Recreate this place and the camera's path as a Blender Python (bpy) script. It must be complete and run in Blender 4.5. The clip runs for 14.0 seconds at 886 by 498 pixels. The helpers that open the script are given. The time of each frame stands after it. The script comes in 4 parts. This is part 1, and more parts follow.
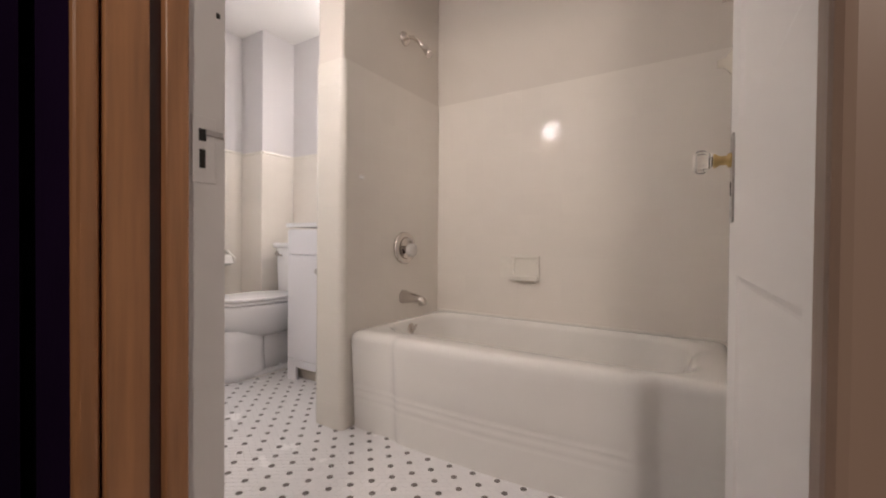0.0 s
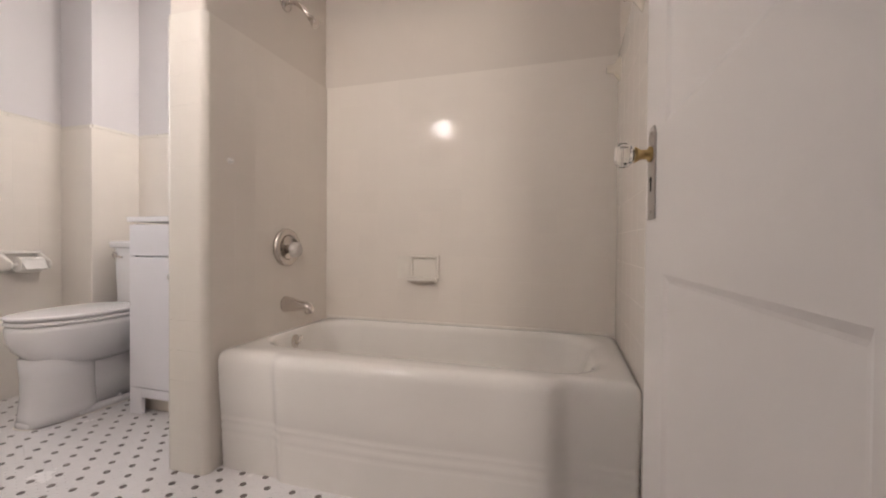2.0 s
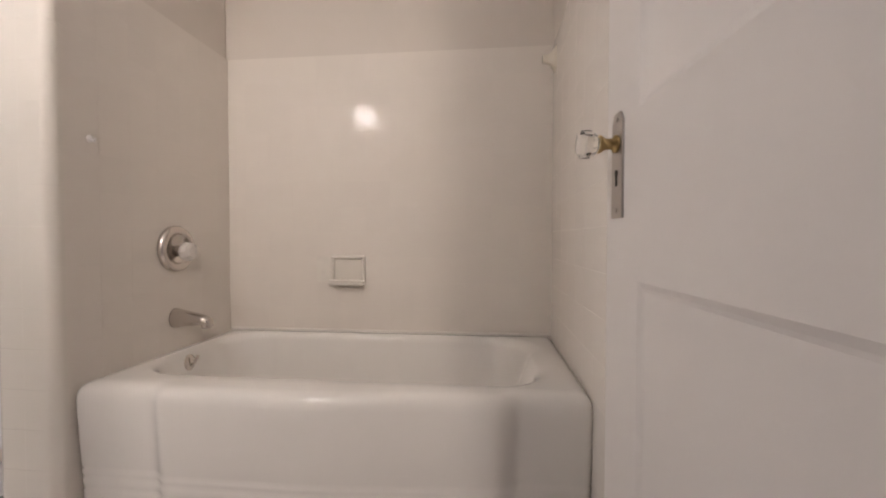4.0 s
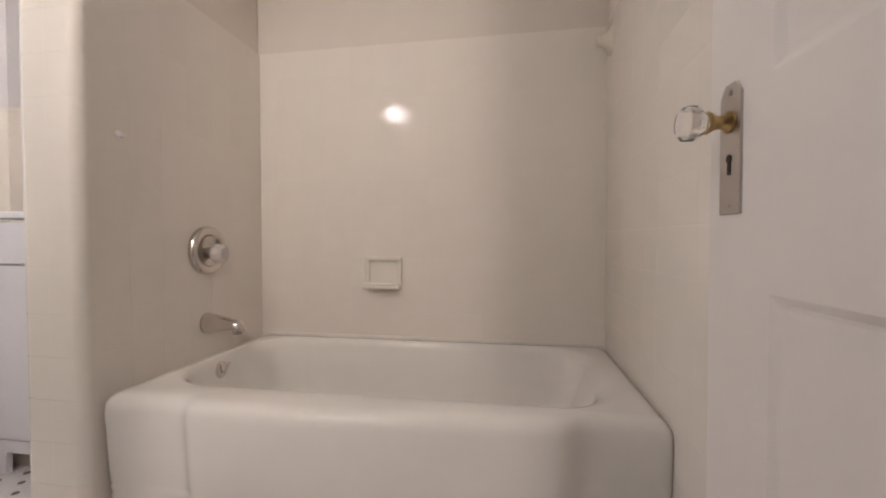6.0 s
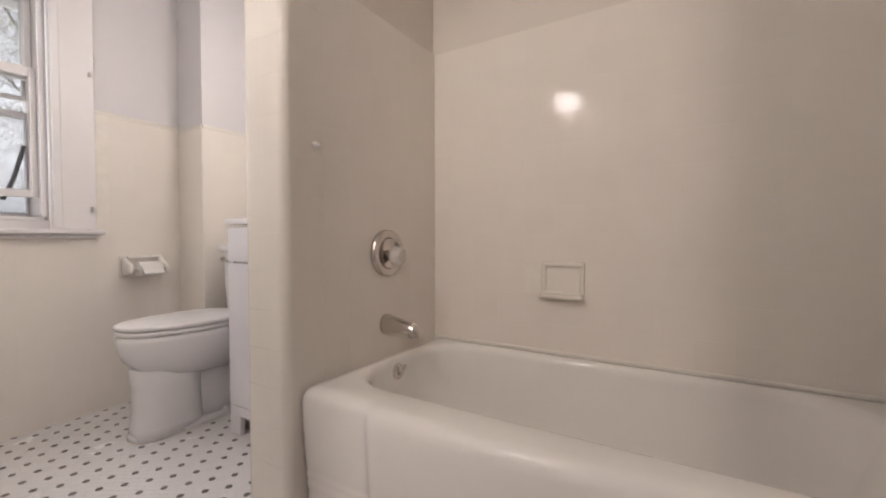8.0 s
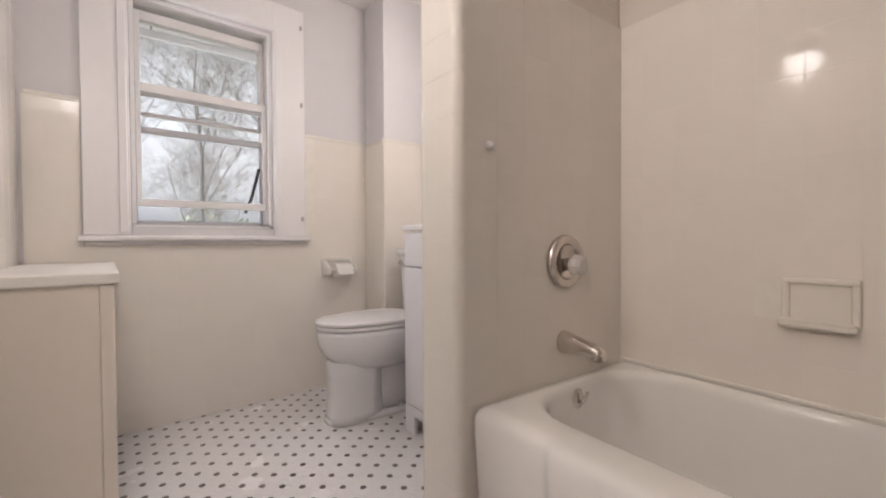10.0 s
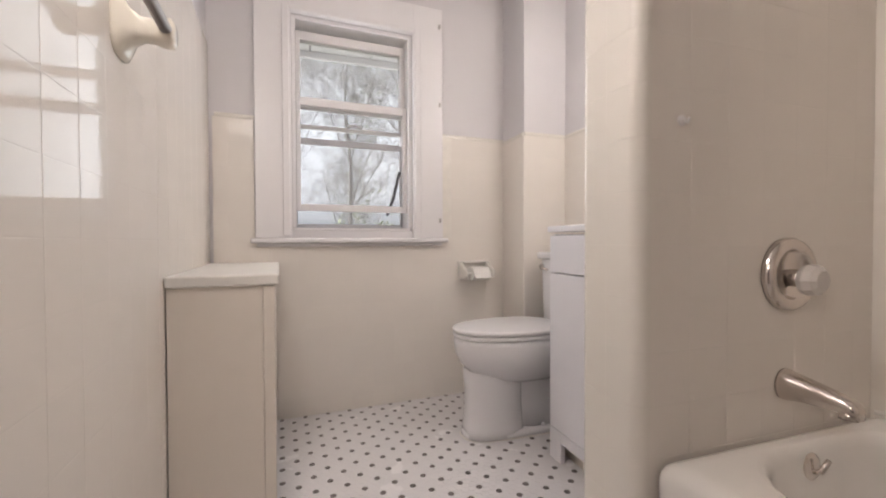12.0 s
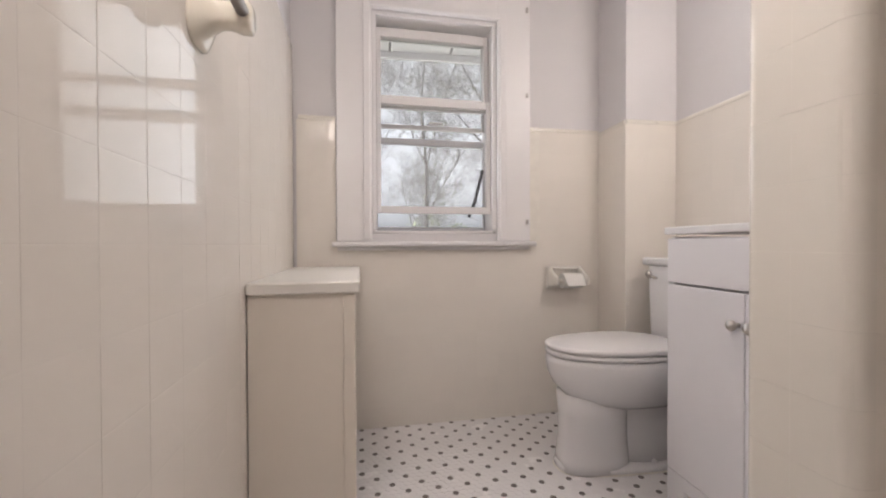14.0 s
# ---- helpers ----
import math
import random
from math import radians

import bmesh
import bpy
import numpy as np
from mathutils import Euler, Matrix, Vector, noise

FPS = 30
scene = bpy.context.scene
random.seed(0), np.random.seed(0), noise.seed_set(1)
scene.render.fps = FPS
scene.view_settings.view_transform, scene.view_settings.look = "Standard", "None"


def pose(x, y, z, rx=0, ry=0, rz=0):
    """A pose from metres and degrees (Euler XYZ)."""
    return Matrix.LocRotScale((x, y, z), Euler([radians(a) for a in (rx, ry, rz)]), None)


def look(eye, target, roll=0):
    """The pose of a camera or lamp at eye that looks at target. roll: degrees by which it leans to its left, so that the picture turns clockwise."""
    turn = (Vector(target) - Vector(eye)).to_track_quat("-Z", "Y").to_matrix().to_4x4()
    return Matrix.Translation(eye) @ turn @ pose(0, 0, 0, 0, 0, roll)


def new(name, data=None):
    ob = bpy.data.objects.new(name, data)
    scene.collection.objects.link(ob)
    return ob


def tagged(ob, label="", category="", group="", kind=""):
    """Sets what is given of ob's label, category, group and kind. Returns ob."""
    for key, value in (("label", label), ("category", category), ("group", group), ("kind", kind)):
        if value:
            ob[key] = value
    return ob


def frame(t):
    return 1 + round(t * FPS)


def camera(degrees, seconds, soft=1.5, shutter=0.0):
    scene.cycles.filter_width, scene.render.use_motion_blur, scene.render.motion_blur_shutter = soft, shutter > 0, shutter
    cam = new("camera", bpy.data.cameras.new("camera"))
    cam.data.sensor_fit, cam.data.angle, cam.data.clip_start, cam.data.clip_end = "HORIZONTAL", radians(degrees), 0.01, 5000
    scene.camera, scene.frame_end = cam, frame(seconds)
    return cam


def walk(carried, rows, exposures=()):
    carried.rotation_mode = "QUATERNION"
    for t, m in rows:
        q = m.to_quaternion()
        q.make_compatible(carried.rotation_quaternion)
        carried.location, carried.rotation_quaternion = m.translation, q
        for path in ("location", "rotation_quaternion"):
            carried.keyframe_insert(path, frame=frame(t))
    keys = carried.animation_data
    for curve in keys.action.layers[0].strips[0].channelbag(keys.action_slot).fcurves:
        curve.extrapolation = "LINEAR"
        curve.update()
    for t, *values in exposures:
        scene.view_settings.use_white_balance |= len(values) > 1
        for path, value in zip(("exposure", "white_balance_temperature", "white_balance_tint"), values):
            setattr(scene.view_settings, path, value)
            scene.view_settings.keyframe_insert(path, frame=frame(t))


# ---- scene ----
cam = camera(94.6, 14.0, soft=2.0)
PATH = [
    (0, (1.322, -2.025, 0.797), (0.247, -0.338, 0.772), 0.5),
    (0.5, (1.285, -1.987, 0.797), (0.348, -0.221, 0.772), 0.5),
    (1, (1.263, -1.948, 0.797), (0.435, -0.128, 0.774), 0.5),
    (1.5, (1.234, -1.915, 0.797), (0.526, -0.045, 0.772), 0.5),
    (2, (1.204, -1.886, 0.795), (0.628, 0.029, 0.769), 0.4),
    (2.5, (1.182, -1.852, 0.796), (0.75, 0.101, 0.771), 0.4),
    (3, (1.159, -1.807, 0.803), (0.875, 0.172, 0.764), 0.2),
    (3.2, (1.153, -1.789, 0.805), (0.907, 0.196, 0.763), 0.1),
    (5.3, (1.092, -1.651, 0.812), (0.903, 0.339, 0.756), -0.0),
    (5.5, (1.083, -1.64, 0.812), (0.86, 0.346, 0.754), -0.3),
    (6, (1.055, -1.617, 0.812), (0.731, 0.356, 0.765), -0.1),
    (6.5, (1.027, -1.578, 0.824), (0.545, 0.362, 0.768), 0.1),
    (7, (1.004, -1.542, 0.827), (0.333, 0.342, 0.767), -0.0),
    (7.5, (0.976, -1.51, 0.827), (0.125, 0.299, 0.771), -0.1),
    (8, (0.944, -1.481, 0.825), (-0.101, 0.224, 0.775), -0.1),
    (8.5, (0.919, -1.451, 0.830), (-0.299, 0.134, 0.777), -0.1),
    (9, (0.89, -1.429, 0.835), (-0.479, 0.028, 0.786), -0.2),
    (11.5, (0.697, -1.393, 0.848), (-1.155, -0.637, 0.813), -0.2),
    (12, (0.649, -1.386, 0.851), (-1.249, -0.756, 0.816), -0.2),
    (12.5, (0.6, -1.393, 0.853), (-1.33, -0.869, 0.823), -0.2),
    (13, (0.551, -1.403, 0.861), (-1.403, -0.977, 0.834), 0.0),
    (13.5, (0.515, -1.399, 0.860), (-1.454, -1.049, 0.836), -0.0),
    (14, (0.473, -1.4, 0.857), (-1.507, -1.116, 0.835), -0.2),
]
walk(cam, [(t, look(eye, target, roll)) for t, eye, target, roll in PATH], exposures=[(0.0, 1.2), (3.2, 1.23), (9.0, 1.13), (12.0, 1.14), (14.0, 1.07)])

# ---- world and lamps ----
world = bpy.data.worlds.new("world")
scene.world = world
world.use_nodes = True
wn = world.node_tree.nodes
sky = wn.new("ShaderNodeTexSky")
sky.sky_type, sky.sun_disc = "NISHITA", False
sky.sun_elevation, sky.sun_rotation = radians(45), radians(180)
sky.air_density, sky.dust_density = 1.0, 4.0
wn["Background"].inputs["Strength"].default_value = 0.15
pale = wn.new("ShaderNodeHueSaturation")
pale.inputs["Saturation"].default_value = 0.0
cool = wn.new("ShaderNodeMix")
cool.data_type, cool.blend_type = "RGBA", "MULTIPLY"
cool.inputs["Factor"].default_value = 1.0
cool.inputs["B"].default_value = (0.90, 0.93, 1.0, 1)
world.node_tree.links.new(sky.outputs["Color"], pale.inputs["Color"])
world.node_tree.links.new(pale.outputs["Color"], cool.inputs["A"])
world.node_tree.links.new(cool.outputs["Result"], wn["Background"].inputs["Color"])

sun = new("sun", bpy.data.lights.new("sun", "SUN"))
sun.data.energy, sun.data.angle, sun.data.color = 2.8, radians(14), (1.0, 0.95, 0.88)
sun.matrix_world = look((-1.0, -10.0, 10.0), (-1.6, 0.0, 0.0))

WALL_LAMP = (0.14, -1.62, 1.83)
lamp = new("wall_bulb", bpy.data.lights.new("wall_bulb", "POINT"))
lamp.data.energy, lamp.data.shadow_soft_size, lamp.data.color = 6.8, 0.085, (1.0, 0.92, 0.88)
lamp.location = WALL_LAMP

vanity_bulb = new("vanity_bulb", bpy.data.lights.new("vanity_bulb", "POINT"))
vanity_bulb.data.energy, vanity_bulb.data.shadow_soft_size, vanity_bulb.data.color = 5.0, 0.09, (1.0, 0.955, 0.93)
vanity_bulb.location = (-0.48, -0.13, 1.96)

for low, high in ((1.030, 1.385), (1.440, 1.535), (1.580, 1.880)):
    daylight = new("window_daylight", bpy.data.lights.new("window_daylight", "AREA"))
    daylight.data.shape, daylight.data.size, daylight.data.size_y = "RECTANGLE", 0.50, high - low
    daylight.data.energy, daylight.data.color = 2.2 * (high - low), (0.88, 0.94, 1.0)
    daylight.matrix_world = pose(-1.4935, -1.75, 0.012, 0, 0, 3.0) @ pose(1.4935, 1.75, 0) @ look((-1.526, -1.143, (low + high) / 2), (0.0, -1.143, (low + high) / 2))

# unseen fill lamp added in the hall to brighten the brown door casings
hall = new("hall_fill", bpy.data.lights.new("hall_fill", "POINT"))
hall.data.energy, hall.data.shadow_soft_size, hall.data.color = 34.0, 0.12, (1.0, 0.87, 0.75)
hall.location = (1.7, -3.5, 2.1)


# ---- materials ----
def material(name, color, rough=0.5, metal=0.0, vary=0.05, scale=8.0, bump=0.02, bump_scale=60.0, island=0.0,
             coat=0.0, stretch=(1, 1, 1), blotch=0.0, per_object=0.0, spec=0.5):
    """Principled paint with cloudy variation at two scales, fine relief and uneven gloss."""
    m = bpy.data.materials.new(name)
    m.use_nodes = True
    nt = m.node_tree
    n, l = nt.nodes, nt.links
    p = n["Principled BSDF"]
    co = n.new("ShaderNodeTexCoord")
    mp = n.new("ShaderNodeMapping")
    mp.inputs["Scale"].default_value = stretch
    l.new(co.outputs["Object"], mp.inputs["Vector"])
    a = n.new("ShaderNodeTexNoise")
    a.inputs["Scale"].default_value, a.inputs["Detail"].default_value = scale, 5
    b = n.new("ShaderNodeTexNoise")
    b.inputs["Scale"].default_value, b.inputs["Detail"].default_value = bump_scale, 3
    l.new(mp.outputs["Vector"], a.inputs["Vector"])
    l.new(mp.outputs["Vector"], b.inputs["Vector"])
    mix = n.new("ShaderNodeMix")
    mix.data_type, mix.blend_type = "RGBA", "MIX"
    mix.inputs["A"].default_value = (*[c * (1 - vary) for c in color], 1)
    mix.inputs["B"].default_value = (*[min(1, c * (1 + vary)) for c in color], 1)
    l.new(a.outputs["Fac"], mix.inputs["Factor"])
    out = mix.outputs["Result"]
    spread = max(island, per_object)
    if spread:
        if per_object:
            rnd = n.new("ShaderNodeObjectInfo").outputs["Random"]
        else:
            rnd = n.new("ShaderNodeNewGeometry").outputs["Random Per Island"]
        r = n.new("ShaderNodeMapRange")
        r.inputs["To Min"].default_value, r.inputs["To Max"].default_value = 1 - spread, 1 + spread
        l.new(rnd, r.inputs["Value"])
        hs = n.new("ShaderNodeHueSaturation")
        l.new(r.outputs["Result"], hs.inputs["Value"])
        l.new(out, hs.inputs["Color"])
        out = hs.outputs["Color"]
    if blotch:
        c = n.new("ShaderNodeTexNoise")
        c.inputs["Scale"].default_value = scale * 0.3
        l.new(mp.outputs["Vector"], c.inputs["Vector"])
        k = n.new("ShaderNodeMapRange")
        k.inputs["From Min"].default_value, k.inputs["From Max"].default_value = 0.35, 0.7
        k.inputs["To Min"].default_value, k.inputs["To Max"].default_value = 1 - blotch, 1
        l.new(c.outputs["Fac"], k.inputs["Value"])
        h2 = n.new("ShaderNodeHueSaturation")
        l.new(k.outputs["Result"], h2.inputs["Value"])
        l.new(out, h2.inputs["Color"])
        out = h2.outputs["Color"]
    l.new(out, p.inputs["Base Color"])
    rr = n.new("ShaderNodeMapRange")
    rr.inputs["To Min"].default_value, rr.inputs["To Max"].default_value = max(0.02, rough * 0.8), min(1, rough * 1.25)
    l.new(a.outputs["Fac"], rr.inputs["Value"])
    l.new(rr.outputs["Result"], p.inputs["Roughness"])
    p.inputs["Metallic"].default_value = metal
    p.inputs["Specular IOR Level"].default_value = spec
    p.inputs["Coat Weight"].default_value = coat
    p.inputs["Coat Roughness"].default_value = 0.08
    if bump:
        bm = n.new("ShaderNodeBump")
        bm.inputs["Strength"].default_value, bm.inputs["Distance"].default_value = bump, 0.01
        l.new(b.outputs["Fac"], bm.inputs["Height"])
        l.new(bm.outputs["Normal"], p.inputs["Normal"])
    return m


def clear_glass(name, rough=0.0, tint=(1, 1, 1), solid=False, haze=0.0):
    m = bpy.data.materials.new(name)
    m.use_nodes = True
    n, l = m.node_tree.nodes, m.node_tree.links
    p = n["Principled BSDF"]
    p.inputs["Base Color"].default_value = (*tint, 1)
    p.inputs["Transmission Weight"].default_value = 1.0
    p.inputs["Roughness"].default_value = rough
    p.inputs["IOR"].default_value = 1.5
    if not solid:
        tr = n.new("ShaderNodeBsdfTransparent")
        gl = n.new("ShaderNodeBsdfGlossy")
        gl.inputs["Roughness"].default_value = 0.02
        fr = n.new("ShaderNodeFresnel")
        fr.inputs["IOR"].default_value = 1.45
        mx = n.new("ShaderNodeMixShader")
        l.new(fr.outputs["Fac"], mx.inputs["Fac"])
        l.new(tr.outputs["BSDF"], mx.inputs[1])
        l.new(gl.outputs["BSDF"], mx.inputs[2])
        last = mx
        if haze:
            df = n.new("ShaderNodeBsdfTranslucent")
            df.inputs["Color"].default_value = (0.9, 0.9, 0.92, 1)
            m2 = n.new("ShaderNodeMixShader")
            m2.inputs["Fac"].default_value = haze
            l.new(mx.outputs["Shader"], m2.inputs[1])
            l.new(df.outputs["BSDF"], m2.inputs[2])
            last = m2
        l.new(last.outputs["Shader"], n["Material Output"].inputs["Surface"])
    return m


TILE = material("almond_glazed_tile", (0.82, 0.765, 0.705), 0.05, 0, 0.03, 3, 0.012, 9, per_object=0.010, spec=0.11)
TILE_TRIM = material("almond_trim_tile", (0.81, 0.765, 0.70), 0.10, 0, 0.03, 4, 0.02, 12, island=0.02, spec=0.4)
GROUT = material("pale_grout", (0.81, 0.765, 0.70), 0.5, 0, 0.10, 20, 0.1, 200)
PAINT = material("lilac_grey_wall_paint", (0.68, 0.65, 0.655), 0.55, 0, 0.03, 2, 0.03, 120)
PAINT_TUB = material("beige_wall_paint", (0.715, 0.655, 0.595), 0.6, 0, 0.03, 2, 0.03, 120)
CEIL = material("ceiling_paint", (0.84, 0.81, 0.79), 0.8, 0, 0.03, 2, 0.04, 90)
TRIM = material("white_trim_enamel", (0.82, 0.79, 0.79), 0.34, 0, 0.03, 6, 0.02, 30, stretch=(1, 1, 0.25))
DOORPAINT = material("white_door_enamel", (0.79, 0.75, 0.725), 0.33, 0, 0.04, 4, 0.03, 24, stretch=(1, 1, 0.2))
WOOD = material("stained_brown_wood", (0.50, 0.235, 0.105), 0.38, 0, 0.30, 16, 0.05, 80, stretch=(6, 6, 0.35), blotch=0.25)
TANCASING = material("worn_tan_paint", (0.42, 0.29, 0.22), 0.4, 0, 0.08, 8, 0.04, 60, stretch=(3, 3, 0.35), blotch=0.1)
GROOVESHADE = material("maroon_groove_shade", (0.045, 0.016, 0.012), 0.45, 0, 0.2, 12, 0.03, 60)
# near-black purple that puts the hall's darkness into the surface colour
HALLBLACK = material("hall_darkness_black", (0.014, 0.005, 0.024), 0.95, 0, 0.3, 5, 0.1, 40, spec=0.05)
DARKFLOOR = material("dark_hall_floor", (0.10, 0.05, 0.025), 0.5, 0, 0.3, 6, 0.05, 40)
ENAMEL = material("tub_enamel", (0.83, 0.80, 0.765), 0.12, 0, 0.02, 3, 0.01, 6, coat=0.3)
CHINA = material("white_vitreous_china", (0.82, 0.80, 0.81), 0.08, 0, 0.02, 3, 0.005, 8, coat=0.4)
SEATMAT = material("white_seat_plastic", (0.82, 0.79, 0.79), 0.22, 0, 0.02, 5, 0.005, 20)
CHROME = material("worn_chrome", (0.66, 0.61, 0.575), 0.20, 1.0, 0.08, 12, 0.01, 60)
NICKEL = material("tarnished_nickel_plate", (0.50, 0.47, 0.45), 0.34, 1.0, 0.18, 14, 0.05, 80)
ACRYLIC = material("cloudy_clear_acrylic", (0.62, 0.58, 0.55), 0.16, 0.1, 0.06, 30, 0.02, 60)
BRASS = material("aged_brass", (0.50, 0.36, 0.16), 0.3, 1.0, 0.15, 20, 0.03, 60)
BARMETAL = material("dull_grey_rod", (0.22, 0.19, 0.18), 0.35, 0.7, 0.1, 10, 0.02, 60)
# near-black for the shade inside holes, and for the jamb nick
BLACKHOLE = material("hole_shade_and_nick", (0.02, 0.016, 0.012), 0.7, 0, 0.2, 20, 0.0, 40)
VANITY = material("white_thermofoil", (0.80, 0.78, 0.81), 0.32, 0, 0.02, 4, 0.01, 30)
VANTOP = material("white_cultured_marble", (0.84, 0.82, 0.82), 0.15, 0, 0.04, 7, 0.005, 20)
BOXWOOD = material("cream_painted_board", (0.78, 0.71, 0.63), 0.42, 0, 0.05, 5, 0.03, 30, stretch=(1, 1, 0.2))
BOXTOP = material("white_painted_board", (0.82, 0.78, 0.73), 0.35, 0, 0.05, 6, 0.03, 40)
PAPER = material("toilet_paper", (0.80, 0.77, 0.74), 0.95, 0, 0.04, 30, 0.1, 200)
CERAMIC = material("almond_ceramic", (0.80, 0.74, 0.64), 0.1, 0, 0.03, 8, 0.01, 20)
WHITECER = material("white_ceramic", (0.82, 0.78, 0.73), 0.12, 0, 0.03, 8, 0.01, 20)
HEXWHITE = material("white_hex_mosaic", (0.82, 0.79, 0.79), 0.25, 0, 0.03, 6, 0.01, 60, island=0.015)
HEXDARK = material("charcoal_hex_mosaic", (0.13, 0.108, 0.10), 0.3, 0, 0.2, 20, 0.02, 60, per_object=0.25)
HEXGROUT = material("grey_white_floor_grout", (0.80, 0.77, 0.76), 0.5, 0, 0.05, 12, 0.1, 150)
ALU = material("white_aluminium", (0.66, 0.64, 0.64), 0.4, 0, 0.05, 8, 0.02, 60)
GREYALU = material("grey_aluminium", (0.60, 0.59, 0.62), 0.4, 0.2, 0.08, 8, 0.02, 60)
SOFFIT = material("white_vinyl_soffit", (0.88, 0.87, 0.90), 0.5, 0, 0.03, 4, 0.02, 40)
BARK = material("grey_bark", (0.16, 0.145, 0.14), 0.9, 0, 0.3, 12, 0.4, 60)
LEAF = material("young_leaves", (0.22, 0.25, 0.12), 0.6, 0, 0.2, 4, 0.0, 20, island=0.35)
GRASS = material("lawn", (0.31, 0.31, 0.27), 0.9, 0, 0.4, 3, 0.3, 40)
GLASS = clear_glass("window_glass")
HAZED = clear_glass("screened_glass", haze=0.05)
KNOBGLASS = clear_glass("clear_knob_glass", 0.02, (0.97, 0.97, 0.96), solid=True)
RUBBER = material("dark_grey_rubber", (0.07, 0.07, 0.08), 0.5, 0, 0.1, 20, 0, 40)


# ---- mesh helpers ----
def mesh_object(name, bm, mat, smooth=False, parent=None, label=""):
    bmesh.ops.recalc_face_normals(bm, faces=bm.faces)
    me = bpy.data.meshes.new(name)
    bm.to_mesh(me)
    bm.free()
    me.materials.append(mat)
    if smooth:
        for p in me.polygons:
            p.use_smooth = True
    ob = new(name, me)
    if parent:
        ob.parent = parent
    if label:
        tagged(ob, label)
    return ob


def part(name, bm, mat, parent, label="", smooth=False):
    return mesh_object(name, bm, mat, smooth, parent, label)


def thing(name, label, category, at=(0, 0, 0), group="", kind=""):
    e = new(name)
    e.empty_display_size = 0.1
    e.location = at
    return tagged(e, label, category, group, kind)


def structure(ob, label, category):
    return tagged(ob, label, category, kind="structure")


def add_box(bm, x0, x1, y0, y1, z0, z1, bevel=0.0, segs=2):
    made = bmesh.ops.create_cube(bm, size=1.0)["verts"]
    for v in made:
        v.co = Vector(((x0 + x1) / 2 + v.co.x * (x1 - x0), (y0 + y1) / 2 + v.co.y * (y1 - y0), (z0 + z1) / 2 + v.co.z * (z1 - z0)))
    if bevel:
        edges = {e for v in made for e in v.link_edges}
        bmesh.ops.bevel(bm, geom=list(edges), offset=bevel, segments=segs, affect="EDGES", profile=0.5)
    return bm


def box(x0, x1, y0, y1, z0, z1, bevel=0.0, segs=2):
    return add_box(bmesh.new(), x0, x1, y0, y1, z0, z1, bevel, segs)


def loft(rings, cap_start=True, cap_end=True, closed=True):
    """Skin between rings of equal point counts."""
    bm = bmesh.new()
    vs = [[bm.verts.new(p) for p in r] for r in rings]
    k = len(rings[0])
    for a, b in zip(vs, vs[1:]):
        for i in range(k if closed else k - 1):
            j = (i + 1) % k
            bm.faces.new((a[i], a[j], b[j], b[i]))
    if cap_start:
        bm.faces.new(vs[0][::-1])
    if cap_end:
        bm.faces.new(vs[-1])
    return bm


def lathe(profile, axis="z", at=(0, 0, 0), count=24, caps=True):
    """Turn (radius, height) pairs round an axis."""
    rings = []
    for r, h in profile:
        ring = []
        for i in range(count):
            a = 2 * math.pi * i / count
            c, s = r * math.cos(a), r * math.sin(a)
            p = {"z": (c, s, h), "x": (h, c, s), "y": (c, h, s)}[axis]
            ring.append((at[0] + p[0], at[1] + p[1], at[2] + p[2]))
        rings.append(ring)
    return loft(rings, caps, caps)


def tube(points, radius, count=12, radii=None):
    """A round bar along points."""
    pts = [Vector(p) for p in points]
    rings = []
    up = Vector((0, 0, 1))
    for i, p in enumerate(pts):
        d = (pts[min(i + 1, len(pts) - 1)] - pts[max(i - 1, 0)]).normalized()
        side = d.cross(up)
        side = side.normalized() if side.length > 1e-3 else Vector((1, 0, 0))
        top = side.cross(d).normalized()
        r = radii[i] if radii else radius
        rings.append([p + r * (math.cos(2 * math.pi * k / count) * side + math.sin(2 * math.pi * k / count) * top) for k in range(count)])
    return loft(rings)


def rounded(x0, x1, y0, y1, r, z, nx=40, ny=20, nc=6):
    """A rounded rectangle at height z, always with the same count of points, from the front side on."""
    pts = []
    for i in range(nx):
        pts.append((x0 + r + (x1 - x0 - 2 * r) * i / nx, y0, z))
    for i in range(nc):
        a = -math.pi / 2 + math.pi / 2 * i / nc
        pts.append((x1 - r + r * math.cos(a), y0 + r + r * math.sin(a), z))
    for i in range(ny):
        pts.append((x1, y0 + r + (y1 - y0 - 2 * r) * i / ny, z))
    for i in range(nc):
        a = math.pi / 2 * i / nc
        pts.append((x1 - r + r * math.cos(a), y1 - r + r * math.sin(a), z))
    for i in range(nx):
        pts.append((x1 - r - (x1 - x0 - 2 * r) * i / nx, y1, z))
    for i in range(nc):
        a = math.pi / 2 + math.pi / 2 * i / nc
        pts.append((x0 + r + r * math.cos(a), y1 - r + r * math.sin(a), z))
    for i in range(ny):
        pts.append((x0, y1 - r - (y1 - y0 - 2 * r) * i / ny, z))
    for i in range(nc):
        a = math.pi + math.pi / 2 * i / nc
        pts.append((x0 + r + r * math.cos(a), y0 + r + r * math.sin(a), z))
    return pts


def egg(cx, cy, wide, front, back, z, count=40, power=2.3):
    """An egg outline: half-width wide, reaching front towards -y and back towards +y."""
    ring = []
    for i in range(count):
        a = 2 * math.pi * i / count
        c, s = math.cos(a), math.sin(a)
        px = wide * math.copysign(abs(c) ** (2 / power), c)
        py = math.copysign(abs(s) ** (2 / power), s)
        ring.append((cx + px, cy + (py * back if py > 0 else py * front), z))
    return ring


